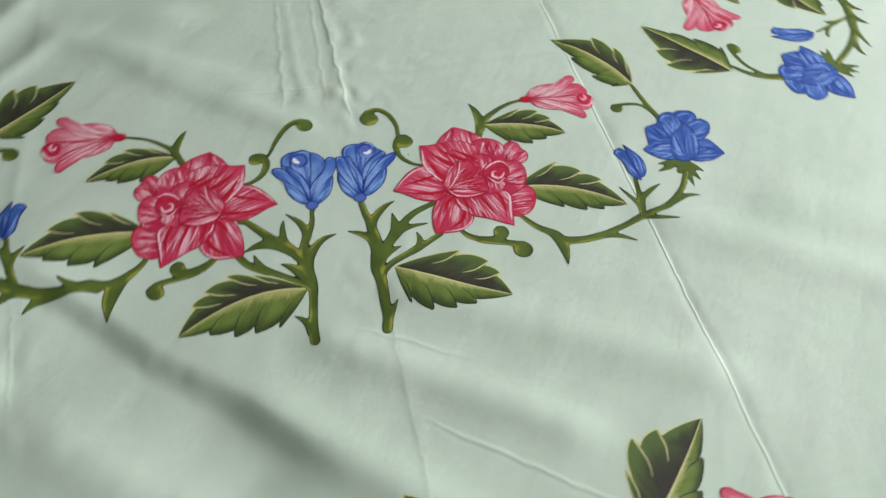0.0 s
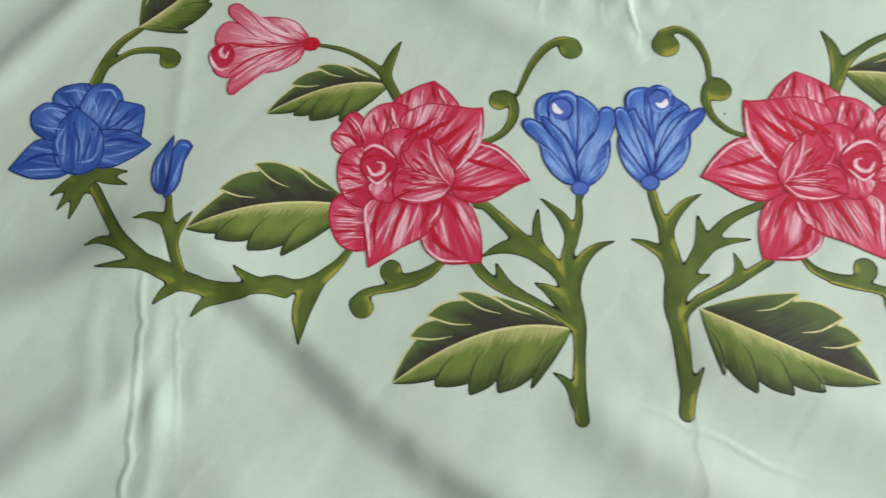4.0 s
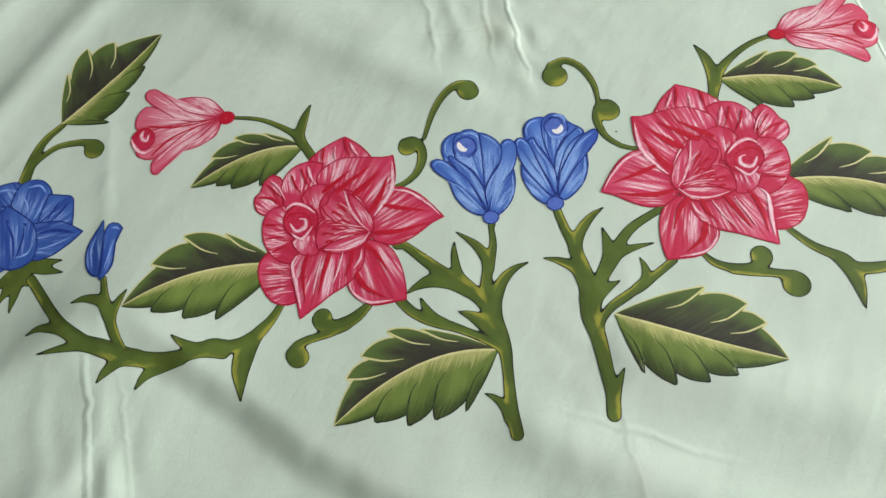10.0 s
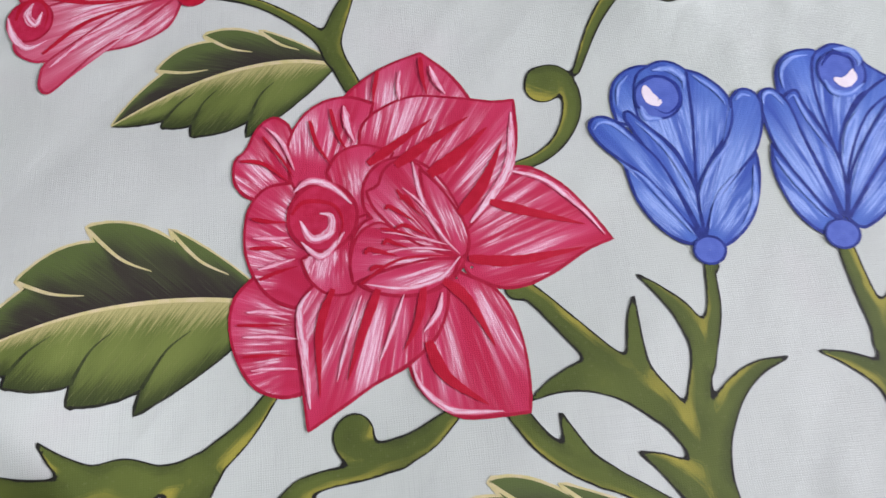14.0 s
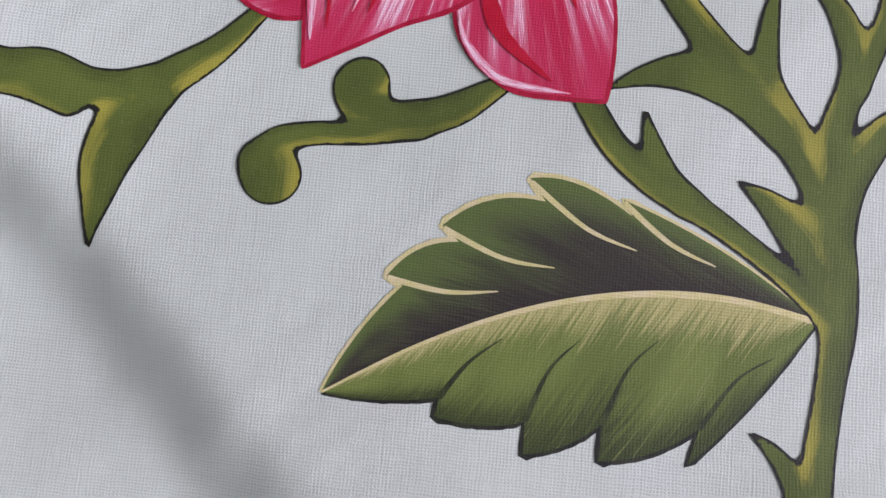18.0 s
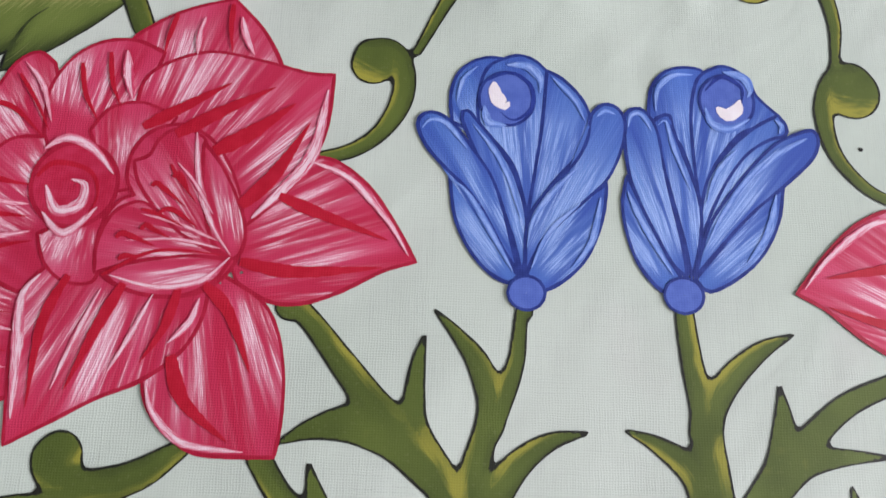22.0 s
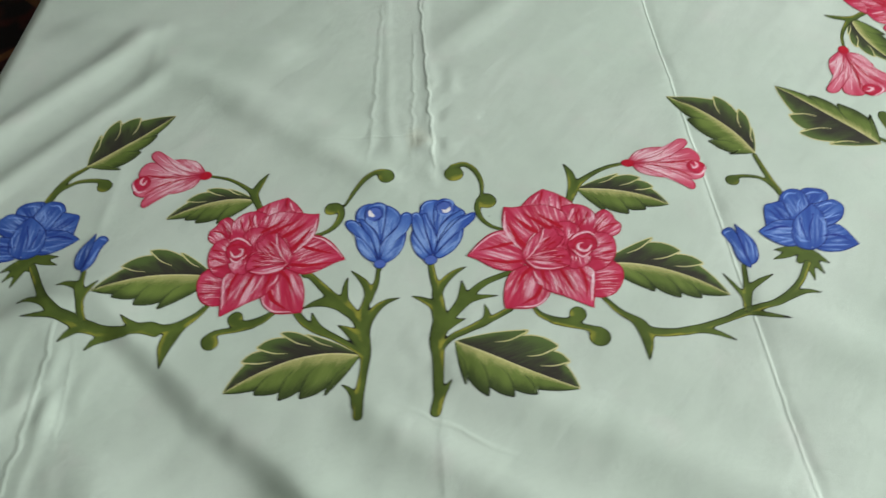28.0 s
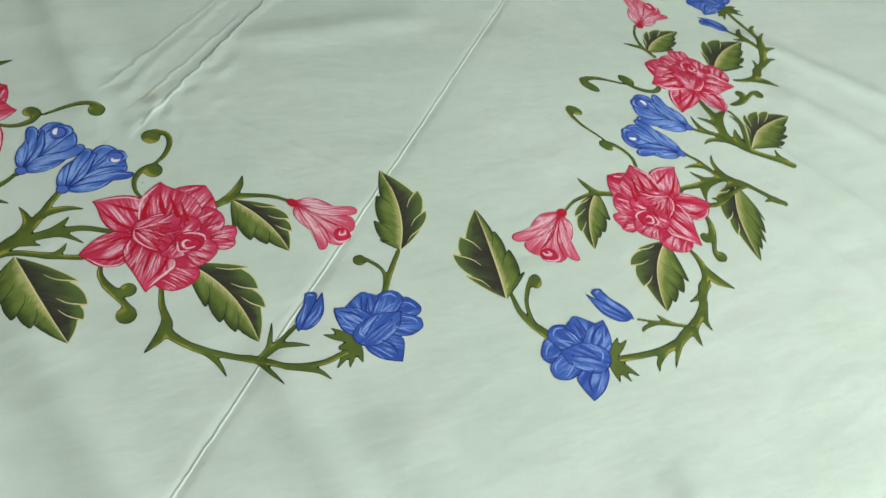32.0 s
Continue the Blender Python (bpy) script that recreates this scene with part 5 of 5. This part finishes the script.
def draw_bell_right(paint):
    paint.use('sheet')
    f = paint.flower('painted_bellflower', 'blue', (35.3, 52.9), 7, 'closed blue bell-shaped flower painted beside its twin')
    paint.petal(f, 'petal', 'blue', (25.5, 22.0), [(12.2, 46.9, 1), (13.3, 56), (17.8, 61.4), (24.6, 63.1), (29.1, 61.4), (25.7, 53.7), (24.8, 45.6), (25.9, 21.5, 1), (20.9, 39.2)])
    paint.petal(f, 'petal', 'blue', (26.1, 21.7), [(25.2, 53), (27.4, 60), (31.9, 63.3), (35.5, 64.1), (39.6, 62.4), (42.9, 58.9), (44.3, 54.9), (50.1, 49.3, 1), (45.9, 45.8), (39.3, 43.4), (33.6, 37.3), (28.7, 29.3), (26.1, 20.9, 1), (25, 29.7), (24.5, 44.3)])
    paint.petal(f, 'petal', 'blue', (25.3, 7.7), [(50.1, 49.3, 1), (52.2, 46), (51.7, 43.1), (46.8, 41.5), (40.6, 37.3), (35.5, 31.1), (30.5, 22.6), (26.6, 13.4), (24.6, 3.1, 1), (26, 19.2), (28.7, 29.3), (34.2, 37.1), (42.3, 44.7)])
    paint.petal(f, 'petal', 'blue', (18.3, -0.6), [(5.5, 29, 1), (4, 21.8), (4.4, 14.9), (6.9, 5.9), (11.1, -0.6), (15.4, -3.6), (19.8, 0.2, 1), (17.4, 4), (12.7, 12.7), (8.6, 21.8)])
    paint.petal(f, 'petal', 'blue', (23.9, -0.0), [(49.9, 28, 1), (47.9, 17.6), (42.9, 8), (35.9, 1.3), (27.4, -3.1), (23.4, 0.3, 1), (27.9, 5.5), (35.4, 13.9), (43.1, 21.9)])
    paint.petal(f, 'petal', 'blue', (22.5, 1.4), [(13.2, 44.2), (15.5, 47.2), (18.3, 47.7), (19.1, 43.8), (21.7, 35.6), (25, 25.2), (26, 17.4), (24.7, 7.6), (22.5, 0.6, 1), (20.8, 10.9), (17.8, 24.1), (15.1, 34.8)])
    paint.petal(f, 'petal', 'blue', (21.0, 1.4), [(5, 44.1), (6.2, 48.3), (9.7, 49.4), (12.7, 46.7), (14.8, 41.4), (16.1, 31.5), (17.9, 21.2), (20.1, 10.9), (21.4, 0.6, 1), (17.4, 4), (12.7, 12.9), (8.6, 21.8), (5.9, 30.8)])
    paint.petal(f, 'petal', 'blue', (23.6, 1.4), [(61.2, 42.5), (60, 44.9), (56.4, 44.3), (49, 40.6), (41.5, 33.4), (34.1, 24.4), (28.2, 15.5), (25, 6.5), (23.2, 0.6, 1), (27.6, 5.5), (34.8, 13.7), (42.2, 21.1), (50.5, 28.1), (58.1, 35.3), (60.6, 39.3)])
    paint.whorl(f, 'blue', (35.3, 52.9), 8)
    paint.knob(f, 'blue', (20.1, -4.4), 4.9)
    paint.dab(f, 'lblue', 3.2, [(34.8, 62.2), (40.6, 60.7), (42.5, 56.9), (41.4, 54.3)])
    paint.dab(f, 'lblue', 3.0, [(28.9, 50.7), (30.7, 45.8), (35.8, 44.4), (41.6, 47.7)])
    paint.dab(f, 'white', 4.6, [(32.2, 50.9), (35, 48.7), (38.1, 50.4), (39.2, 53.6)])
    paint.dab(f, 'dblue', 1.0, [(29, 55.8), (34.1, 60.5), (39.8, 57.5), (39.6, 52.4)])
    paint.dab(f, 'lblue', 2.0, [(14.4, 48.8), (15.2, 55.7), (19.6, 60), (25.7, 60.7)])
    paint.dab(f, 'lblue', 1.8, [(6.2, 43.5), (7.3, 47.3), (10.2, 47.6), (12.9, 42.6)])
    paint.dab(f, 'lblue', 1.6, [(14.8, 44.5), (17.2, 45.8), (19.1, 37.9), (23.6, 24.9)])
    paint.dab(f, 'lblue', 2.4, [(5.5, 24.3), (7.9, 18.5), (12.6, 9.5), (17.3, 1.2)])
    paint.dab(f, 'lblue', 1.8, [(49.1, 47.7), (50.9, 45.9), (49.9, 43.4)])
    paint.dab(f, 'lblue', 1.8, [(37.2, 38), (31.4, 31.2), (27.7, 21.6)])
    paint.dab(f, 'lblue', 2.0, [(58, 42.5), (50, 37.9), (42.4, 31)])
    paint.dab(f, 'lblue', 1.8, [(49.5, 39.1), (40, 29.7), (32.4, 19.4), (26.6, 8.8)])
    paint.dab(f, 'lblue', 2.4, [(47.7, 25.2), (44.5, 14), (38.2, 5.3)])


def draw_rosebud(paint):
    paint.use('rosebud')
    f = paint.flower('painted_rosebud', 'pale', (-248.7, 108.9), 8.9, 'half-open pale pink rosebud painted on a curved stem')
    paint.petal(f, 'petal', 'pale', (-193.4, 114.5), [(-225.6, 137.3, 1), (-212.2, 136.8), (-199.9, 132.4), (-192.5, 123.0), (-189.3, 117.0, 1), (-202.2, 116.6), (-214.6, 122.2)])
    paint.petal(f, 'petal', 'pale', (-194.1, 114.5), [(-252.6, 118.0), (-252.4, 129.1), (-245.3, 136.0), (-233.6, 130.8), (-219.1, 119.6), (-193.6, 115.8, 1), (-217.2, 109.6), (-239.8, 109.7)])
    paint.petal(f, 'petal', 'pale', (-194.0, 112.0), [(-225.3, 93.0, 1), (-211.2, 94.1), (-198.4, 99.7), (-193.7, 107.9), (-192.5, 112.8, 1), (-210.8, 109.6), (-221.5, 101.4)])
    paint.petal(f, 'petal', 'pale', (-194.2, 113.3), [(-250.2, 109.7), (-237.8, 115.5), (-218.3, 115.4), (-194.0, 114.1, 1), (-212.1, 107.9), (-227.2, 98.2), (-238.7, 91.8), (-246.9, 91.8), (-253.7, 98.3)])
    paint.petal(f, 'petal', 'pale', (-194.1, 114.9), [(-245.9, 145.7), (-243.5, 150.2), (-237.3, 149.3), (-228.5, 138.6), (-216.1, 125.1), (-193.8, 114.9, 1), (-210.2, 115.4), (-222.3, 119.6), (-234.1, 129.9), (-243.3, 139.5)])
    paint.petal(f, 'petal', 'pale', (-193.8, 112.9), [(-243.0, 80.0), (-243.3, 84.3), (-241.5, 90.2), (-231.1, 98.2), (-213.9, 109.2), (-193.9, 113.3, 1), (-208.7, 101.8), (-224.4, 91.8), (-236.2, 80.4), (-240.3, 77.7)])
    paint.whorl(f, 'pink', (-248.7, 108.9), 8.9)
    paint.knob(f, 'pink', (-188.7, 113.3), 5.2)
    paint.dab(f, 'pale', 2.3, [(-240.4, 144.8), (-232.2, 136.8), (-216.3, 122.2)])
    paint.dab(f, 'pale', 2.3, [(-245.3, 128.2), (-232.8, 123.1), (-208.7, 116.2)])
    paint.dab(f, 'pale', 1.9, [(-213.0, 131.6), (-202.2, 126.4), (-193.3, 117.9)])
    paint.dab(f, 'pale', 2.6, [(-240.1, 88.2), (-227.9, 98.2), (-207.2, 107.9)])
    paint.dab(f, 'pale', 1.9, [(-218.1, 96.9), (-206.1, 101.4), (-197.5, 107.9)])
    paint.dab(f, 'red', 1.5, [(-245.0, 118.9), (-224.5, 113.8), (-196.9, 114.1)])
    paint.dab(f, 'red', 1.5, [(-243.0, 94.2), (-226.3, 106.3), (-198.4, 113.3)])
    paint.dab(f, 'pale', 2.2, [(-235.9, 106.4), (-223.8, 110.4), (-204.9, 112.9)])
    paint.dab(f, 'white', 2.9, [(-257.0, 111.4), (-254.5, 103.2), (-248.8, 97.5), (-241.6, 99.9)])
    paint.dab(f, 'white', 3.4, [(-247.7, 116.4), (-249.9, 111.4), (-246.4, 107.2), (-244.2, 112.2)])
    paint.dab(f, 'red', 1.5, [(-254.0, 109.7), (-251.6, 116.4), (-245.3, 117.2), (-242.1, 111.3), (-243.3, 104.7)])


def draw_bluebloom(paint):
    paint.use('bloom')
    f = paint.flower('painted_blue_bloom', 'deep', (-333.3, 57.6), 17.9, 'open blue flower with pointed petals painted on the cloth')
    paint.petal(f, 'petal', 'deep', (-337.9, 69.7), [(-358.2, 88.6, 1), (-352.4, 92.8), (-337.5, 93.5), (-332.0, 85.4), (-337.2, 73.6), (-348.2, 74.8), (-358.7, 81.2)])
    paint.petal(f, 'petal', 'deep', (-331.8, 59.1), [(-340.8, 76.2, 1), (-336.5, 88.0), (-328.9, 92.7), (-319.3, 90.7), (-312.9, 81.1), (-314.4, 68.2), (-321.2, 56.4), (-329.5, 56.2)])
    paint.petal(f, 'petal', 'deep', (-322.6, 53.7), [(-314.7, 78.8, 1), (-305.7, 76.2), (-298.2, 72.9), (-297.2, 62.1), (-297.8, 50.0, 1), (-311.6, 47.5), (-321.6, 54.9)])
    paint.petal(f, 'petal', 'deep', (-342.6, 56.2), [(-340.5, 73.6, 1), (-352.9, 78.2), (-363.0, 80.7), (-369.0, 77.2), (-372.1, 71.6), (-368.6, 60.5), (-357.7, 52.0), (-347.8, 50.0)])
    paint.petal(f, 'petal', 'deep', (-328.3, 45.6), [(-324.7, 57.7, 1), (-305.9, 55.6), (-290.1, 44.2, 1), (-299.3, 36.8), (-313.1, 30.0), (-325.0, 31.2), (-330.5, 44.5)])
    paint.petal(f, 'petal', 'deep', (-343.0, 32.2), [(-349.1, 49.7, 1), (-362.9, 53.1), (-370.9, 47.1), (-380.4, 32.5, 1), (-364.6, 25.3), (-348.5, 24.7), (-339.7, 28.6, 1)])
    paint.petal(f, 'cup', 'deep', (-337.8, 28.0), [(-342.9, 76.1, 1), (-330.6, 64.9), (-323.8, 55.8), (-321.2, 42.6), (-323.4, 31.4), (-331.6, 26.5), (-341.9, 27.5), (-350.6, 35.3), (-354.2, 49.1), (-351.7, 64.5)])
    paint.dab(f, 'lblue', 2.0, [(-353.2, 88.0), (-344.7, 89.0), (-336.9, 86.0)])
    paint.dab(f, 'lblue', 2.4, [(-329.1, 87.3), (-320.8, 87.1), (-316.4, 80.3)])
    paint.dab(f, 'lblue', 1.6, [(-332.6, 82.3), (-329.1, 72.6), (-328.7, 64.2)])
    paint.dab(f, 'lblue', 2.0, [(-318.4, 74.8), (-320.7, 67.3), (-324.5, 60.5)])
    paint.dab(f, 'dblue', 1.2, [(-306.5, 72.3), (-311.6, 63.9), (-317.1, 56.5)])
    paint.dab(f, 'dblue', 1.2, [(-300.8, 70.1), (-306.6, 62.0), (-315.0, 54.9)])
    paint.dab(f, 'lblue', 2.0, [(-366.2, 74.0), (-359.5, 76.5), (-347.8, 72.2)])
    paint.dab(f, 'lblue', 1.6, [(-367.9, 64.3), (-360.2, 61.5), (-348.2, 59.1)])
    paint.dab(f, 'dblue', 2.0, [(-321.5, 49.2), (-309.2, 49.5), (-295.3, 44.2)])
    paint.dab(f, 'lblue', 1.6, [(-321.1, 36.9), (-309.4, 38.6), (-296.6, 41.9)])
    paint.dab(f, 'dblue', 2.0, [(-372.9, 35.8), (-361.6, 41.7), (-345.6, 39.9)])
    paint.dab(f, 'lblue', 1.6, [(-371.6, 31.4), (-359.5, 31.0), (-345.4, 30.7)])
    paint.dab(f, 'lblue', 1.6, [(-347.5, 62.9), (-351.9, 50.3), (-347.9, 38.8)])
    paint.dab(f, 'lblue', 2.0, [(-336.5, 34.6), (-328.2, 35.6), (-324.1, 42.1)])
    paint.dab(f, 'dblue', 1.2, [(-343.3, 63.4), (-337.8, 49.1), (-336.9, 32.8)])
    paint.dab(f, 'dblue', 1.2, [(-330.6, 58.7), (-331.3, 46.8), (-335.7, 32.4)])
    paint.dab(f, 'dblue', 1.6, [(-343.1, 64.6), (-341.4, 62.3)])
    paint.dab(f, 'dblue', 1.6, [(-330.8, 60.0), (-329.3, 57.0)])


def draw_bluebud(paint):
    paint.use('bud')
    f = paint.flower('painted_blue_bud', 'deep', (-275.1, 19.6), 3.1, 'small closed blue bud painted on a short stem')
    paint.petal(f, 'petal', 'deep', (-276.5, 6.0), [(-275.8, 49.0, 1), (-275.5, 39.1), (-275.1, 29.6), (-276.5, 6.0, 1), (-282.3, 9.0), (-286.5, 18.0), (-285.8, 31.7)])
    paint.petal(f, 'petal', 'deep', (-275.8, 5.7), [(-275.4, 35.8, 1), (-271.9, 45.0), (-266.1, 44.4), (-262.7, 39.8, 1), (-267.1, 30.2), (-268.9, 13.3), (-274.4, 4.8), (-277.2, 6.3)])
    paint.dab(f, 'lblue', 1.5, [(-280.6, 37.8), (-283.6, 26.9), (-282.0, 14.4)])
    paint.dab(f, 'lblue', 1.9, [(-270.5, 42.0), (-266.7, 41.4), (-265.2, 39.2)])
    paint.dab(f, 'lblue', 1.5, [(-268.1, 33.0), (-271.1, 22.1), (-273.9, 11.3)])
    paint.dab(f, 'dblue', 1.1, [(-274.7, 35.5), (-275.5, 23.8), (-276.1, 8.2)])


# ---- the sprays: each is a pair of mirrored halves ----
HALVES = [
    {'': ((0, 100, 0, 0, 0, 0), (0, 0, 100, 0, 0, 0))},
    {'': ((0.8, -100.2, 19.9, -0.3, 2.4, 2), (0.2, 7, 99.3, -2.4, -0.5, 1.3)),
     'sheet': ((0, 100, 0, 0, 0, 0), (0, 0, 100, 0, 0, 0)),
     'rose': ((1.9, -89.9, 16.4, 6.1, -0.1, 9), (5.1, 20.9, 106.4, 3.6, 7.5, 6.9)),
     'rosebud': ((7.6, -101.4, 6.8, 0, 0, 0), (14.2, 10.9, 87.4, 0, 0, 0)),
     'bloom': ((28.5, -89.1, 25.3, 0, 0, 0), (-16.4, 8.8, 99.4, 0, 0, 0)),
     'bud': ((1.7, -101, 1.3, 0, 0, 0), (-34, 1.3, 101, 0, 0, 0)),},
    {'': ((571.9, -2.3, -99.8, 0, 0, 0), (444.4, 110.1, -4.2, 0, 0, 0)),
     'bloom': ((576.6, -1.7, -99.1, 0, 0, 0), (416.4, 101.2, -7.9, 0, 0, 0)),
     'top_leaf': ((581.2, 0.4, -102.4, 0, 0, 0), (461.9, 120.9, 2.7, 0, 0, 0)),
     'side_leaf': ((563.7, -5.9, -105.6, 0, 0, 0), (413.8, 94.4, 7.3, 0, 0, 0)),
     'rosebud': ((582.5, 2.4, -102.4, 0, 0, 0), (451, 108.3, -10.3, 0, 0, 0)),
     'thorny_stem': ((570, -3.4, -99.3, 0, 0, 0), (434.7, 107.4, -11.6, 0, 0, 0)),
     'bluebud_stem': ((665, 32.2, -105.1, 0, 0, 0), (361, 80.3, -24.7, 0, 0, 0)),
     'bud': ((594, 8.1, -116.2, 0, 0, 0), (458.1, 116.2, 8.1, 0, 0, 0)),
     'upper_tendril': ((550.6, -16, -127.9, 0, 0, 0), (431.5, 85.1, -6.4, 0, 0, 0)),
     'low_leaf': ((540.6, -13.8, -113.5, 0, 0, 0), (490.4, 89.2, 60.2, 0, 0, 0)),
     'small_leaf': ((553.6, -5.1, -90.2, 0, 0, 0), (439.2, 106.3, -4.7, 0, 0, 0)),
     'bell': ((565.7, -19, -116.5, 0, 0, 0), (441.7, 108.6, -6.4, 0, 0, 0)),
     'leaf_stem': ((486.4, -24.7, -87.3, 0, 0, 0), (472, 115.6, -12.9, 0, 0, 0))},
    {'': ((555.8, -18.2, -109.6, 0, 0, 0), (448.8, -105.6, 5.2, 0, 0, 0)),
     'upper_tendril': ((600.5, 32, -164.5, 0, 0, 0), (454.7, -92.3, -1.5, 0, 0, 0)),
     'bell': ((569.4, -8.6, -119.4, 0, 0, 0), (447.2, -115.8, 1.7, 0, 0, 0)),
     'rose': ((559.8, -12.8, -99.5, 0, 0, 0), (441.6, -108.5, 6.4, 0, 0, 0)),
     'rosebud': ((586.3, -0.2, -101, 0, 0, 0), (463, -101, 0.2, 0, 0, 0))},
    {'': ((-298.8, -96.9, 21.2, 0, 0, 0), (-414, 21.2, 96.9, 0, 0, 0))},
    {'': ((-298.8, 96.9, 21.2, 0, 0, 0), (-414, -21.2, 96.9, 0, 0, 0))},
    {'': ((469.6, 99.3, -4.1, 0, 0, 0), (-456.9, 4.1, 99.3, 0, 0, 0))},
]
for seed, turns in enumerate(HALVES):
    brush = Paint(turns, seed + 1)
    brush.pitch = 1.1 if seed < 2 else 1.6
    (draw_stems_right if seed == 1 else draw_stems)(brush)
    brush.level = 4
    (draw_leaves_right if seed == 1 else draw_leaves)(brush)
    for draw in (draw_bluebud, draw_bluebloom, draw_rosebud, draw_bell_right if seed == 1 else draw_bell, draw_rose):
        brush.level, brush.fine = 8, 0.0
        draw(brush)


speck = Paint({"": HALVES[0][""]}, 99)
part("paint_speck", speck.fan((73.6, 39.9), [(73.6 + 0.7 * math.cos(k), 39.9 + 0.6 * math.sin(k)) for k in range(6)], 0.00012)[0], PAINTS["ink"], SHEET, "tiny dark paint speck")


# ---- the room round the bed ----
def box(bm, lo, hi, bevel=0.0):
    m = Matrix.LocRotScale([(a + b) / 2 for a, b in zip(lo, hi)], None, [b - a for a, b in zip(lo, hi)])
    made = bmesh.ops.create_cube(bm, size=1, matrix=m)
    if bevel:
        edges = {e for v in made["verts"] for e in v.link_edges}
        bmesh.ops.bevel(bm, geom=list(edges), offset=bevel, segments=4, profile=0.5, affect="EDGES")


def solid(name, boxes, material, parent=None, label="", bevel=0.0):
    bm = bmesh.new()
    for lo, hi in boxes:
        box(bm, lo, hi, bevel)
    return part(name, bm, material, parent, label)


def wall_material(name, a, b):
    n = Nodes(name, 0.85)
    p = n.coords("Object")
    n.bump(n.noise(p, 60, 3), 0.002, 0.3)
    return n.colour(n.mix(n.ramp(n.noise(p, 2.5, 3), 0.3, 0.7), a, b))


def rug_material():
    """Dark carpet with a rust and ochre lozenge pattern."""
    n = Nodes("patterned_carpet", 0.95)
    p = n.coords("Object")
    x, y, _ = n.split(p)
    a = n.math("ABSOLUTE", n.math("SINE", n.math("MULTIPLY", n.math("ADD", x, y), 9.0)))
    b = n.math("ABSOLUTE", n.math("SINE", n.math("MULTIPLY", n.math("SUBTRACT", x, y), 9.0)))
    band = n.ramp(n.math("MINIMUM", a, b), 0.22, 0.12)
    c = n.mix(n.ramp(n.noise(p, 9, 2), 0.45, 0.6), (0.012, 0.006, 0.005), (0.05, 0.010, 0.007))
    c = n.mix(n.math("MULTIPLY", band, 0.8), c, (0.16, 0.06, 0.018))
    n.bump(n.noise(p, 700, 2), 0.003, 0.7)
    return n.colour(c)


WALL = wall_material("painted_plaster", (0.40, 0.40, 0.37), (0.46, 0.45, 0.42))
tagged(solid("floor", [((-3.2, -3.2, FLOOR - 0.1), (2.7, 2.9, FLOOR))], wall_material("stone_floor", (0.16, 0.13, 0.11), (0.24, 0.2, 0.17))), "plain dull brown stone floor", kind="structure")
tagged(solid("ceiling", [((-3.2, -3.2, 2.25), (2.7, 2.9, 2.35))], wall_material("ceiling_paint", (0.58, 0.58, 0.56), (0.62, 0.62, 0.60))), "plain white plaster ceiling", kind="structure")
tagged(solid("wall_west", [((-3.3, -3.3, FLOOR), (-3.2, 3.0, 2.25))], WALL), "plain pale plaster wall", kind="structure")
tagged(solid("wall_south", [((-3.2, -3.3, FLOOR), (2.7, -3.2, 2.25))], WALL), "plain pale plaster wall", kind="structure")
tagged(solid("wall_east", [((2.7, -3.3, FLOOR), (2.85, -1.35, 2.25)), ((2.7, 0.45, FLOOR), (2.85, 3.0, 2.25)), ((2.7, -1.35, FLOOR), (2.85, 0.45, 0.3)), ((2.7, -1.35, 1.6), (2.85, 0.45, 2.25))], WALL), "pale plaster wall with a window opening", kind="structure")
tagged(solid("wall_north", [((-3.2, 2.9, FLOOR), (2.7, 3.0, 2.25))], WALL), "plain pale plaster wall", kind="structure")

bed = tagged(new("bed"), "low bed hidden under the sheet", "bed")
solid("mattress", [((-0.43, -0.95, -0.24), (1.72, 1.72, -0.012))], wall_material("ticking", (0.5, 0.48, 0.44), (0.58, 0.55, 0.5)), bed, bevel=0.03)
solid("bed_frame", [((-0.42, -0.94, -0.42), (1.71, 1.71, -0.24))], wall_material("dark_wood", (0.05, 0.025, 0.015), (0.09, 0.05, 0.03)), bed)
for lx in (-0.40, 1.62):
    for ly in (-0.92, 1.62):
        solid("leg", [((lx, ly, FLOOR), (lx + 0.07, ly + 0.07, -0.42))], bpy.data.materials["dark_wood"], bed)
bm = bmesh.new()
box(bm, (-1.9, -1.6, FLOOR), (-0.50, 2.2, FLOOR + 0.012), 0.004)
tagged(part("carpet", bm, rug_material()), "dark carpet with rust and ochre lozenges on the floor", "carpet")
